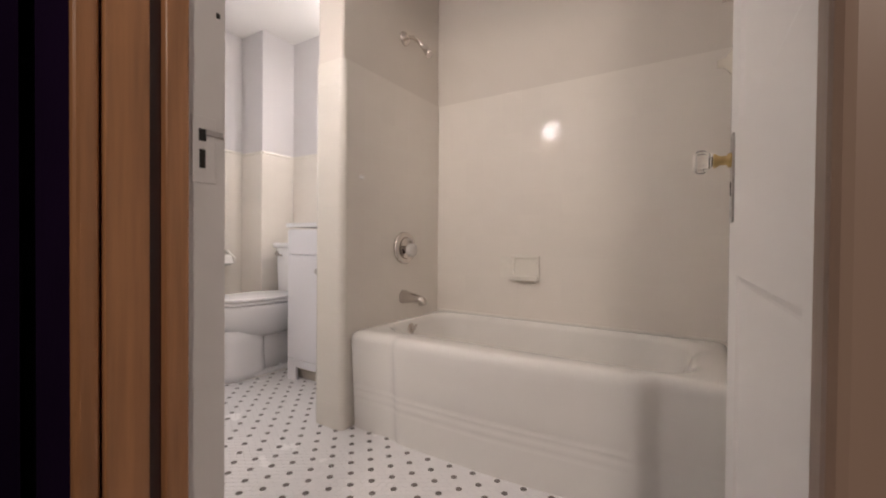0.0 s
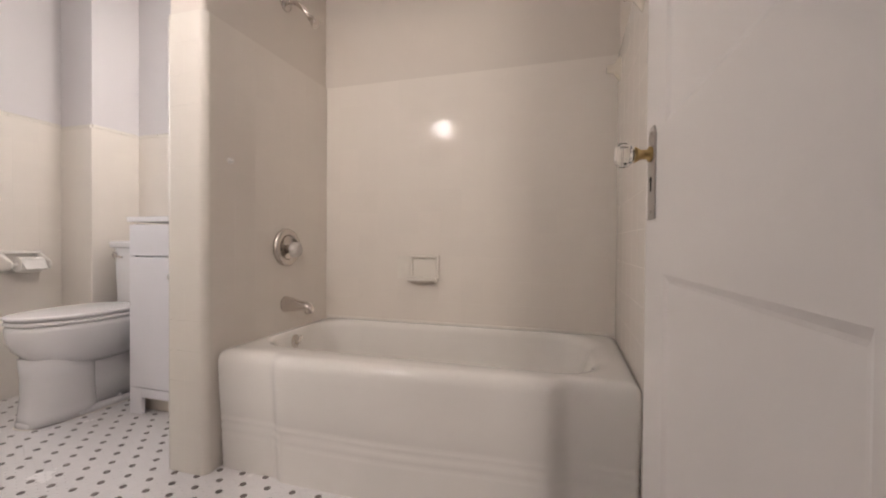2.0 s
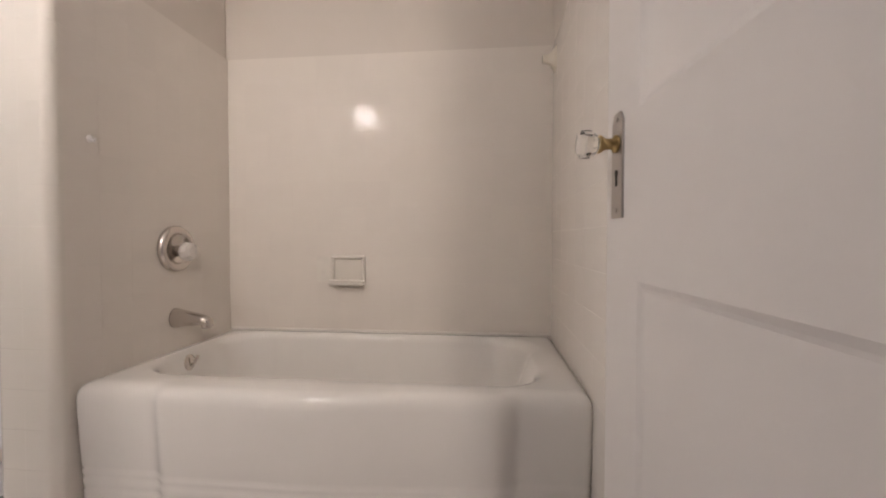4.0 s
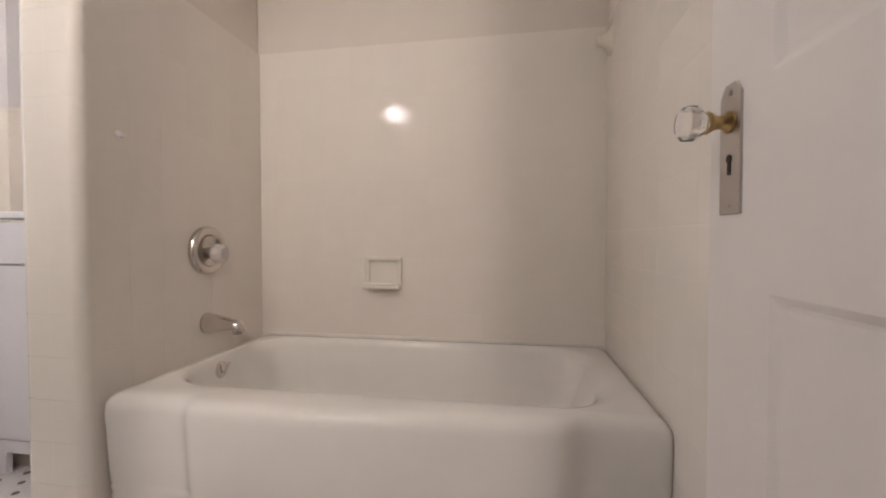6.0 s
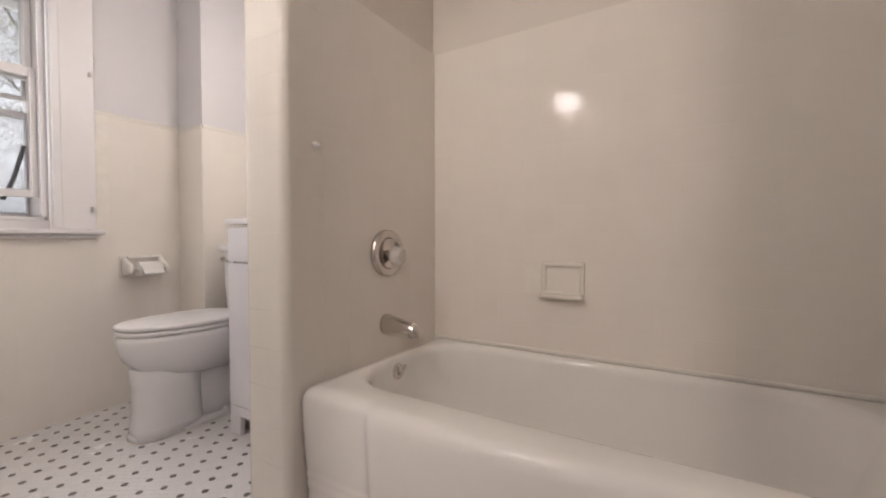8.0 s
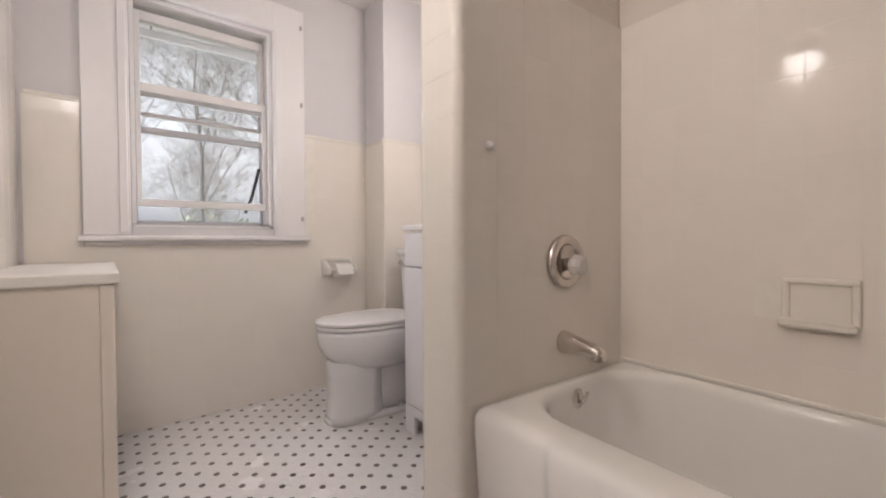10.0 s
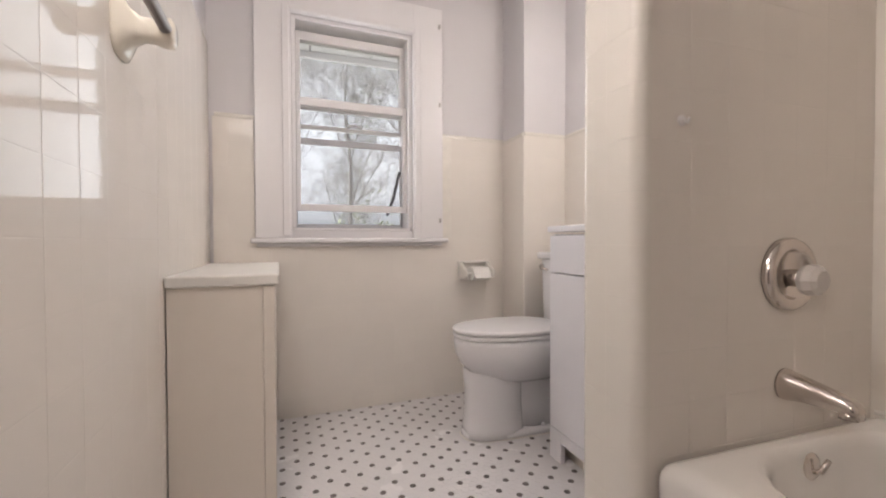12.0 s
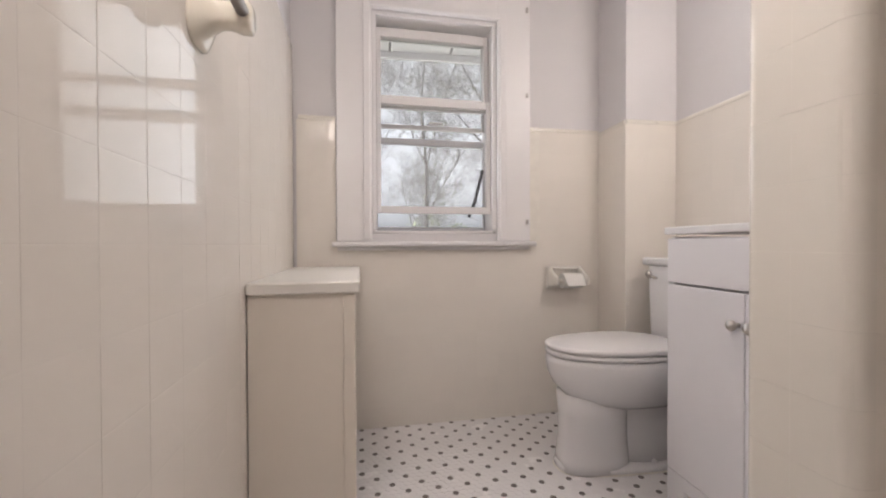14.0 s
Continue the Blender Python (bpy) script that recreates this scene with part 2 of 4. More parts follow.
# ---- plan ----
XW = -1.50      # window wall
XR = 1.415      # wall behind the open door
YL = -1.80      # tiled wall beside the door
YD = -1.66      # inner face of the wall at the doorway
YH = -1.812      # hall face of that wall
XJ, XK = 0.66, 1.375   # door jambs
ZC = 2.30
ZF = -0.025     # floor
WING = (-0.174, 0.0, -0.768)
TUB_TOP, WAINSCOT = 1.60, 1.426
WY0, WY1, WZ0, WZ1 = -1.452, -0.835, 0.90, 1.965   # window opening

# the window wall and the wall beside the door stand about three degrees out of square with the bathtub
WEST = pose(-1.4935, -1.75, 0.012, 0, 0, 3.0) @ pose(1.4935, 1.75, 0)
SOUTH = pose(-0.657, -1.765, 0, 0, 0, 3.4) @ pose(0.657, 1.7935, 0)

# ---- structure ----
structure(mesh_object("ground", box(-90, 90, -90, 90, -1.3, -0.9), GRASS), "green lawn with rough grass behind the house", "ground")
structure(mesh_object("floor", box(XW - 0.1, XR, YH + 0.05, 0.0, ZF - 0.06, ZF - 0.0009), HEXGROUT), "white hexagon mosaic floor with dark dots", "floor")
structure(mesh_object("floor_hall", box(-1.5, 2.4, -4.2, YH + 0.05, ZF - 0.06, ZF - 0.004), DARKFLOOR), "dark hall floor outside the bathroom", "floor")
structure(mesh_object("ceiling", box(XW - 0.2, XR + 0.2, YL - 0.15, 0.15, ZC, ZC + 0.1), CEIL), "pale painted bathroom ceiling", "ceiling")
structure(mesh_object("ceiling_hall", box(-1.7, 2.5, -4.3, YL - 0.15, ZC + 0.02, ZC + 0.12), HALLBLACK), "hall ceiling coloured near black to stand for darkness", "ceiling")

bm = bmesh.new()
for b in ((XW - 0.2, XW, YL - 0.1, WY0, ZF - 0.06, ZC), (XW - 0.2, XW, WY1, 0.15, ZF - 0.06, ZC),
          (XW - 0.2, XW, WY0, WY1, ZF - 0.06, WZ0), (XW - 0.2, XW, WY0, WY1, WZ1, ZC)):
    add_box(bm, *b)
wall_window = structure(mesh_object("wall_west", bm, PAINT), "lilac-grey painted wall with cream tile wainscot and a window", "wall")
wall_window.matrix_world = WEST
wall_alcove = structure(mesh_object("wall_alcove", box(-0.05, XR, 0.0, 0.15, ZF - 0.06, ZC), PAINT_TUB), "beige wall above and behind the bathtub tiles", "wall")
wall_back = structure(mesh_object("wall_north", box(XW - 0.1, -0.0505, 0.0, 0.15, ZF - 0.06, ZC), PAINT), "painted wall behind toilet, vanity and bathtub", "wall")
bm = bmesh.new()
add_box(bm, XR, XR + 0.15, -0.902, 0.15, ZF - 0.06, ZC)
add_box(bm, XR + 0.05, XR + 0.15, YD, -0.902, ZF - 0.06, ZC)
wall_right = structure(mesh_object("wall_east", bm, PAINT_TUB), "beige wall at the foot of the bathtub", "wall")
bm = bmesh.new()
add_box(bm, XW, 0.42, YL - 0.04, YL, ZF - 0.06, ZC)
wall_left = structure(mesh_object("wall_south", bm, PAINT), "glossy cream tiled wall beside the doorway", "wall")
wall_left.matrix_world = SOUTH
bm = bmesh.new()
add_box(bm, 0.42, XJ - 0.02, YH, YD, ZF - 0.06, ZC)
add_box(bm, XK + 0.051, XR + 0.25, YH, YD, ZF - 0.06, ZC)
add_box(bm, XJ - 0.02, XK + 0.051, YH, YD, 2.05, ZC)
structure(mesh_object("wall_doorway", bm, PAINT), "wall around the bathroom doorway", "wall")
# hall walls, their darkness painted in rather than left to the lamps
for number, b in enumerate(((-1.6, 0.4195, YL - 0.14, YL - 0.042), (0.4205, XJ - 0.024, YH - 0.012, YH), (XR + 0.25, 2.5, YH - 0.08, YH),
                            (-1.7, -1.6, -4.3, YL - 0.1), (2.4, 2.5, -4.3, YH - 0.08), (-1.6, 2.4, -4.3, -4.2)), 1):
    structure(mesh_object("wall_hall_%d" % number, box(*b, ZF - 0.06, ZC + 0.02), HALLBLACK), "hall wall coloured near black to stand for darkness", "wall")
chase = structure(mesh_object("wall_pipe_chase", box(XW - 0.1, -1.33, -0.262, 0.0, ZF, ZC), PAINT), "boxed pipe chase in the corner beside the toilet", "wall")
wing = structure(mesh_object("wall_wing", box(WING[0] + 0.008, -0.008, WING[2] + 0.01, 0.0, ZF, ZC, 0.012, 3), PAINT_TUB), "short tiled wing wall between bathtub and vanity", "wall")

# ---- bathtub ----
def ease(k):
    k = min(1.0, max(0.0, k))
    return k * k * (3 - 2 * k)


def apron(x):
    """How far the apron stands forward of its foot-end panel: a bowed middle between two slanted returns."""
    left = 0.046 + 0.020 * ease((x - 0.235) / 0.05)
    bow = 0.066 - 0.030 * ease((x - 0.62) / 0.52)
    step = 1 - ease((x - 1.155) / 0.075)
    return (left if x < 0.45 else bow) * step


def build_bathtub():
    tub = thing("bathtub", "white enamelled alcove bathtub with ribbed stepped apron", "bathtub")
    x0, x1, yf, yb = 0.004, XR - 0.004, -0.676, -0.004
    rings = []

    def outer(inset, z, lean):
        r = rounded(x0 + inset, x1 - inset, yf + inset, yb - inset, 0.020, z, 110, 16, 6)
        return [(x, y - (apron(x) - lean) * ease((-0.45 - y) / 0.15), z) for x, y, z in r]
    for z in (ZF, 0.05, 0.095, 0.103, 0.112, 0.120, 0.128, 0.138, 0.146, 0.154, 0.164, 0.172, 0.180, 0.26, 0.34):
        groove = 0.0022 if z in (0.112, 0.146, 0.172) else 0.0
        rings.append(outer(groove, z, 0.022 * (1 - z / 0.34)))
    for inset, z in ((0.0, 0.372), (0.003, 0.388), (0.009, 0.399), (0.018, 0.406), (0.030, 0.410), (0.045, 0.411)):
        rings.append(outer(inset, z, 0.0))
    for g, z, r in ((0.0, 0.411, 0.17), (0.006, 0.4095, 0.17), (0.013, 0.405, 0.17), (0.020, 0.396, 0.17), (0.025, 0.382, 0.17), (0.040, 0.28, 0.16), (0.062, 0.14, 0.15), (0.075, 0.105, 0.14), (0.095, 0.080, 0.13), (0.125, 0.064, 0.11), (0.17, 0.058, 0.08)):
        rings.append(rounded(0.054 + g * 0.55, XR - 0.064 - g * 2.4, -0.625 + g, -0.054 - g * 0.8, r, z, 110, 16, 6))
    part("tub_shell", loft(rings, False, True), ENAMEL, tub, smooth=True)
    flange = bmesh.new()
    add_box(flange, x0 + 0.004, x1 - 0.004, -0.013, -0.004, 0.404, 0.417, 0.004)
    part("caulk_bead", flange, WHITECER, tub, "white caulk bead along the tiles")
    ov = lathe([(0.0, 0.016), (0.022, 0.015), (0.033, 0.009), (0.037, 0.0)], "x", (0.058, -0.355, 0.358), 28)
    plate = part("overflow_plate", ov, CHROME, tub, "round chrome overflow plate", True)
    part("trip_lever", tube([(0.070, -0.355, 0.352), (0.084, -0.351, 0.358), (0.094, -0.345, 0.386)], 0.0055), CHROME, plate, "chrome trip lever", True)
    part("drain", lathe([(0.0, 0.004), (0.03, 0.003), (0.034, 0.0)], "z", (0.36, -0.33, 0.056), 24), CHROME, tub, "chrome drain", True)
    return tub


build_bathtub()


# ---- tub fittings on the faucet wall ----
def build_valve():
    v = thing("shower_valve", "round chrome shower valve with clear faceted knob", "valve")
    part("escutcheon", lathe([(0.084, 0.0), (0.084, 0.010), (0.079, 0.018), (0.070, 0.022), (0.061, 0.021), (0.055, 0.014), (0.049, 0.003), (0.0, 0.002)], "x", (0.004, -0.338, 0.774), 40), CHROME, v, smooth=True)
    part("stem", lathe([(0.020, 0.0), (0.020, 0.02), (0.014, 0.04), (0.0, 0.042)], "x", (0.01, -0.338, 0.766), 20), CHROME, v, smooth=True)
    part("knob", lathe([(0.014, 0.0), (0.031, 0.006), (0.036, 0.018), (0.033, 0.034), (0.022, 0.042), (0.0, 0.044)], "x", (0.035, -0.338, 0.764), 10), ACRYLIC, v, "faceted cloudy acrylic knob")
    return v


def build_spout():
    s = thing("tub_spout", "chrome bathtub spout with tapered body", "spout")
    rings = []
    for t, zc, ry, rz in ((0.0, 0.520, 0.032, 0.036), (0.010, 0.520, 0.032, 0.036), (0.024, 0.520, 0.029, 0.032), (0.07, 0.518, 0.025, 0.025), (0.110, 0.514, 0.022, 0.020), (0.128, 0.510, 0.020, 0.019), (0.140, 0.504, 0.016, 0.016), (0.144, 0.500, 0.009, 0.010)):
        rings.append([(0.003 + t, -0.34 + ry * math.cos(2 * math.pi * k / 24), zc + rz * math.sin(2 * math.pi * k / 24)) for k in range(24)])
    part("body", loft(rings), CHROME, s, smooth=True)
    part("outlet", lathe([(0.017, 0.0), (0.017, 0.016), (0.010, 0.016), (0.0, 0.012)], "z", (0.124, -0.34, 0.486), 18), CHROME, s, smooth=True)
    return s


def build_shower():
    s = thing("shower", "chrome shower arm and head on the tub wall", "shower head")
    part("flange", lathe([(0.036, 0.0), (0.035, 0.006), (0.024, 0.014), (0.012, 0.017)], "x", (0.003, -0.343, 1.855), 28), CHROME, s, smooth=True)
    part("arm", tube([(0.003, -0.34, 1.858), (0.03, -0.34, 1.858), (0.06, -0.34, 1.848), (0.09, -0.34, 1.822), (0.128, -0.34, 1.776)], 0.0105), CHROME, s, smooth=True)
    m = lathe([(0.011, 0.0), (0.015, 0.008), (0.0105, 0.016), (0.014, 0.022), (0.018, 0.04), (0.020, 0.052), (0.018, 0.054), (0.0, 0.050)], "z", (0, 0, 0), 20)
    bmesh.ops.transform(m, verts=m.verts, matrix=pose(0.126, -0.34, 1.779, 0, 141, 0))
    part("head", m, CHROME, s, "small chrome shower head", True)
    return s


def build_soap_dish():
    d = thing("soap_dish", "almond ceramic soap dish set into tiled wall", "soap dish")
    x0, x1, z0, z1 = 0.470, 0.622, 0.612, 0.742
    bm = bmesh.new()
    add_box(bm, x0, x1, -0.022, -0.003, z1 - 0.018, z1, 0.006)
    add_box(bm, x0, x0 + 0.016, -0.022, -0.003, z0 + 0.014, z1 - 0.015, 0.005)
    add_box(bm, x1 - 0.016, x1, -0.022, -0.003, z0 + 0.014, z1 - 0.015, 0.005)
    part("frame", bm, TILE_TRIM, d)
    part("back", box(x0 + 0.012, x1 - 0.012, -0.0092, -0.0060, z0 + 0.01, z1 - 0.012), TILE_TRIM, d)
    part("tray", box(x0, x1, -0.055, -0.003, z0, z0 + 0.018, 0.008, 3), TILE_TRIM, d)
    part("lip", box(x0 + 0.004, x1 - 0.004, -0.056, -0.046, z0 + 0.014, z0 + 0.026, 0.004, 3), TILE_TRIM, d)
    return d


def build_bar_bracket(name, label, at, turn, mat, post=0.07, big=1.0):
    b = thing(name, label, "bracket")
    rings = []
    for h, w, hh in ((0.0, 0.040, 0.062), (0.006, 0.040, 0.062), (0.012, 0.034, 0.052), (0.028, 0.018, 0.026), (0.048, 0.015, 0.019), (post, 0.017, 0.02)):
        rings.append([(big * w * math.copysign(abs(math.cos(a)) ** 0.6, math.cos(a)), h, big * hh * math.copysign(abs(math.sin(a)) ** 0.6, math.sin(a))) for a in (2 * math.pi * k / 24 for k in range(24))])
    bm = loft(rings)
    bmesh.ops.transform(bm, verts=bm.verts, matrix=pose(*at, 0, 0, turn))
    part("flange", bm, mat, b, smooth=True)
    return b


build_valve()
build_spout()
build_shower()
build_soap_dish()
chip = thing("wall_hook", "small white plastic hook on tiled wall", "hook")
part("pad", lathe([(0.011, 0.0), (0.011, 0.003), (0.006, 0.006), (0.0, 0.007)], "x", (0.003, -0.655, 1.098), 16), PAPER, chip, smooth=True)
part("prong", tube([(0.006, -0.655, 1.096), (0.018, -0.655, 1.090), (0.022, -0.655, 1.100)], 0.003), PAPER, chip, smooth=True)
build_bar_bracket("towel_bar_bracket", "almond ceramic bracket near the shower corner", (XR - 0.003, -0.075, 1.515), 90, CERAMIC, 0.055, 0.8)
build_bar_bracket("towel_bar_bracket", "almond ceramic bracket above the tub rim", (XR - 0.003, -0.60, 1.515), 90, CERAMIC, 0.055, 0.8)


# ---- toilet ----
def build_toilet():
    t = thing("toilet", "white two-piece toilet with closed lid", "toilet")
    cx, up = -1.06, 0.024
    base = []
    for z, w, f, b in ((ZF + 0.004, 0.098, 0.165, 0.122), (0.02, 0.092, 0.158, 0.116), (0.10, 0.086, 0.150, 0.110), (0.19, 0.088, 0.150, 0.108), (0.27, 0.096, 0.155, 0.11)):
        base.append(egg(cx, -0.56, w, f, b, z, 48, 3.0))
    part("pedestal", loft(base), CHINA, t, smooth=True)
    foot = [egg(cx, -0.42, w, f, b, z, 48, 3.0) for z, w, f, b in ((ZF, 0.101, 0.310, 0.29), (ZF + 0.018, 0.099, 0.308, 0.288), (ZF + 0.028, 0.090, 0.300, 0.28), (ZF + 0.032, 0.068, 0.275, 0.25))]
    part("foot", loft(foot), CHINA, t, smooth=True)
    trap = [egg(cx, yy, w, f, b, z, 48, 2.4) for z, yy, w, f, b in ((ZF + 0.02, -0.36, 0.078, 0.15, 0.18), (0.10, -0.36, 0.066, 0.15, 0.17), (0.20, -0.34, 0.075, 0.15, 0.17), (0.31, -0.30, 0.10, 0.15, 0.2))]
    part("trapway", loft(trap), CHINA, t, "exposed rear trapway", True)
    bowl = []
    for z, w, f, b in ((0.185, 0.060, 0.12, 0.20), (0.196, 0.090, 0.185, 0.22), (0.216, 0.117, 0.235, 0.24), (0.245, 0.142, 0.280, 0.25), (0.285, 0.164, 0.317, 0.25), (0.33, 0.178, 0.337, 0.25), (0.375, 0.183, 0.343, 0.25), (0.392, 0.180, 0.340, 0.25), (0.397, 0.172, 0.332, 0.245)):
        bowl.append(egg(cx, -0.42, w, f, b, z + up, 48, 2.2))
    part("bowl", loft(bowl), CHINA, t, smooth=True)
    def slab(z0, z1, w, f, b, r=0.005):
        return loft([egg(cx, -0.42, w - r, f - r, b, z0, 48, 2.2), egg(cx, -0.42, w, f, b, z0 + r, 48, 2.2), egg(cx, -0.42, w, f, b, z1 - r, 48, 2.2), egg(cx, -0.42, w - r, f - r, b, z1 - r * 0.3, 48, 2.2), egg(cx, -0.42, w - 3 * r, f - 3 * r, b - r, z1, 48, 2.2)])
    part("seat", slab(0.401 + up, 0.420 + up, 0.182, 0.345, 0.17), SEATMAT, t, "white plastic seat ring", True)
    part("lid", slab(0.4235 + up, 0.443 + up, 0.182, 0.347, 0.18, 0.006), SEATMAT, t, "white closed lid", True)
    for s in (-0.07, 0.07):
        part("hinge", box(cx + s - 0.02, cx + s + 0.02, -0.255, -0.225, 0.40 + up, 0.437 + up, 0.008), SEATMAT, t)
    part("tank_shelf", box(cx - 0.12, cx + 0.12, -0.26, -0.03, 0.30, 0.395 + up, 0.03, 3), CHINA, t)
    rings = [rounded(cx - w, cx + w, -0.215 + s, -0.012, 0.035, z + up, 10, 6, 5) for z, w, s in ((0.395, 0.165, 0.012), (0.41, 0.178, 0.004), (0.60, 0.186, 0.0), (0.735, 0.19, 0.0))]
    tank = part("tank", loft(rings), CHINA, t, smooth=True)
    part("tank_lid", box(cx - 0.20, cx + 0.20, -0.228, -0.008, 0.736 + up, 0.772 + up, 0.012, 3), CHINA, t)
    hx = cx - 0.16
    part("flush_handle", lathe([(0.017, 0.0), (0.017, -0.008), (0.010, -0.014), (0.0, -0.015)], "y", (hx, -0.216, 0.695 + up), 20), CHROME, t, "chrome flush lever", True)
    part("flush_lever", tube([(hx, -0.231, 0.695 + up), (hx + 0.03, -0.236, 0.692 + up), (hx + 0.075, -0.236, 0.684 + up)], 0.006), CHROME, t, "", True)
    for s in (-1, 1):
        part("bolt_cap", lathe([(0.014, 0.0), (0.013, 0.012), (0.006, 0.02), (0.0, 0.021)], "z", (cx + s * 0.074, -0.36, ZF + 0.022), 14), CHINA, t, "", True)
    part("caulk_line", loft([egg(cx, -0.42, 0.105, 0.314, 0.294, ZF, 48, 3.0), egg(cx, -0.42, 0.100, 0.309, 0.289, ZF + 0.005, 48, 3.0)]), GROUT, t)
    return t


build_toilet()


# ---- vanity ----
def build_vanity():
    v = thing("vanity_cabinet", "white vanity cabinet with drawer front and knobbed doors", "cabinet")
    x0, x1, yf, yb = -0.79, -0.186, -0.452, -0.004
    part("side_panel", box(x0, x0 + 0.016, yf + 0.018, yb, ZF, 0.880, 0.002), VANITY, v)
    part("side_panel", box(x1 - 0.016, x1, yf + 0.018, yb, ZF, 0.880, 0.002), VANITY, v)
    part("carcass", box(x0 + 0.017, x1 - 0.017, yf + 0.03, yb, 0.09, 0.876), VANITY, v)
    bm = bmesh.new()
    add_box(bm, x0, x0 + 0.075, yf + 0.002, yf + 0.022, ZF, 0.10, 0.003)
    add_box(bm, x1 - 0.075, x1, yf + 0.002, yf + 0.022, ZF, 0.10, 0.003)
    add_box(bm, x0 + 0.07, x1 - 0.07, yf + 0.003, yf + 0.021, 0.055, 0.10, 0.003)
    part("toe_kick_rail", bm, VANITY, v, "white arched foot rail")
    part("toe_kick", box(x0 + 0.02, x1 - 0.02, yf + 0.06, yf + 0.075, ZF + 0.002, 0.09), BOXWOOD, v, "shadowed tan toe kick board")
    mid = (x0 + x1) / 2
    part("drawer_front", box(x0 + 0.002, x1 - 0.002, yf, yf + 0.019, 0.728, 0.874, 0.003), VANITY, v)
    for a, b, kx in ((x0 + 0.002, mid - 0.0015, mid - 0.018), (mid + 0.0015, x1 - 0.002, mid + 0.035)):
        d = part("door", box(a, b, yf, yf + 0.019, 0.104, 0.722, 0.003), VANITY, v)
        part("knob", lathe([(0.007, 0.0), (0.006, -0.012), (0.014, -0.018), (0.0165, -0.025), (0.012, -0.031), (0.0, -0.033)], "y", (kx, yf, 0.636), 20), NICKEL, d, "brushed nickel knob", True)
    return v


build_vanity()
top = thing("worktop", "white cultured marble top on the vanity cabinet", "worktop")
part("slab", box(-0.796, -0.180, -0.459, -0.004, 0.888, 0.912, 0.004, 3), VANTOP, top)
part("backsplash", box(-0.796, -0.180, -0.024, -0.004, 0.9125, 0.992, 0.004), VANTOP, top)


# ---- paper holder ----
def build_paper_holder():
    h = thing("toilet_paper_holder", "white ceramic toilet paper holder on tiled wall", "paper holder")
    y0, y1, zc = -0.568, -0.362, 0.672
    h.matrix_world = WEST
    part("plate", box(XW + 0.002, XW + 0.016, y0, y1, zc - 0.058, zc + 0.058, 0.007, 3), WHITECER, h)
    for y, w in ((y0 + 0.004, 0.030), (y1 - 0.034, 0.030)):
        rings = []
        for d, zo, hh, ww in ((0.0, 0.0, 0.052, 0.0), (0.02, -0.002, 0.046, 0.001), (0.05, -0.008, 0.034, 0.003), (0.078, -0.012, 0.024, 0.005), (0.090, -0.012, 0.014, 0.008)):
            rings.append([(XW + 0.012 + d, y + ww + dy * (w - 2 * ww), zc + zo + dz * hh) for dy, dz in ((0, -0.7), (0.25, -1), (0.75, -1), (1, -0.7), (1, 0.7), (0.75, 1), (0.25, 1), (0, 0.7))])
        part("post", loft(rings), WHITECER, h, smooth=True)
    part("shelf_lip", box(XW + 0.012, XW + 0.034, y0 + 0.03, y1 - 0.03, zc + 0.040, zc + 0.054, 0.005, 3), WHITECER, h)
    part("roller", tube([(XW + 0.084, y0 + 0.03, zc - 0.012), (XW + 0.084, y1 - 0.03, zc - 0.012)], 0.009), WHITECER, h, "", True)
    return h


build_paper_holder()
roll = thing("toilet_paper_roll", "nearly used roll of white toilet paper on holder", "toilet paper")
part("paper", lathe([(0.017, -0.052), (0.037, -0.052), (0.0375, 0.0), (0.037, 0.052), (0.017, 0.052)], "y", (XW + 0.084, -0.465, 0.660), 28), PAPER, roll, smooth=False)
roll.matrix_world = WEST
sheet = [[(XW + 0.084 + dx, y, 0.660 + dz) for dx, dz in ((0.020, 0.0305), (0.034, 0.014), (0.046, -0.006), (0.060, -0.022), (0.0605, -0.021), (0.047, -0.005), (0.035, 0.015), (0.021, 0.0315))] for y in (-0.513, -0.417)]
part("loose_sheet", loft(sheet), PAPER, roll)


# ---- radiator cover ----
def build_cover():
    c = thing("radiator_cover", "cream wooden radiator cover with white top under the window", "radiator cover")
    x0, x1, y0, y1, zt = XW + 0.02, -0.675, YL + 0.011, -1.508, 0.756
    prof = [(y0, 0.125), (y0, zt - 0.034), (y1 - 0.0345, zt - 0.034), (y1 - 0.0345, ZF), (y0 + 0.022, ZF), (y0 + 0.022, 0.105)]
    part("end_panel", loft([[(x1 - 0.018, y, z) for y, z in prof], [(x1, y, z) for y, z in prof]]), BOXWOOD, c, "cream end panel notched for the baseboard")
    part("corner_post", box(x1 - 0.03, x1 + 0.003, y1 - 0.034, y1, ZF, zt - 0.034, 0.004), BOXWOOD, c)
    part("front_panel", box(x0, x1 - 0.03, y1 - 0.02, y1 - 0.004, 0.06, zt - 0.03, 0.002), BOXWOOD, c)
    c.matrix_world = SOUTH
    part("top_board", box(x0, x1 + 0.012, YL + 0.008, y1 + 0.012, zt - 0.033, zt, 0.006, 3), BOXTOP, c, "white top board")
    return c


build_cover()

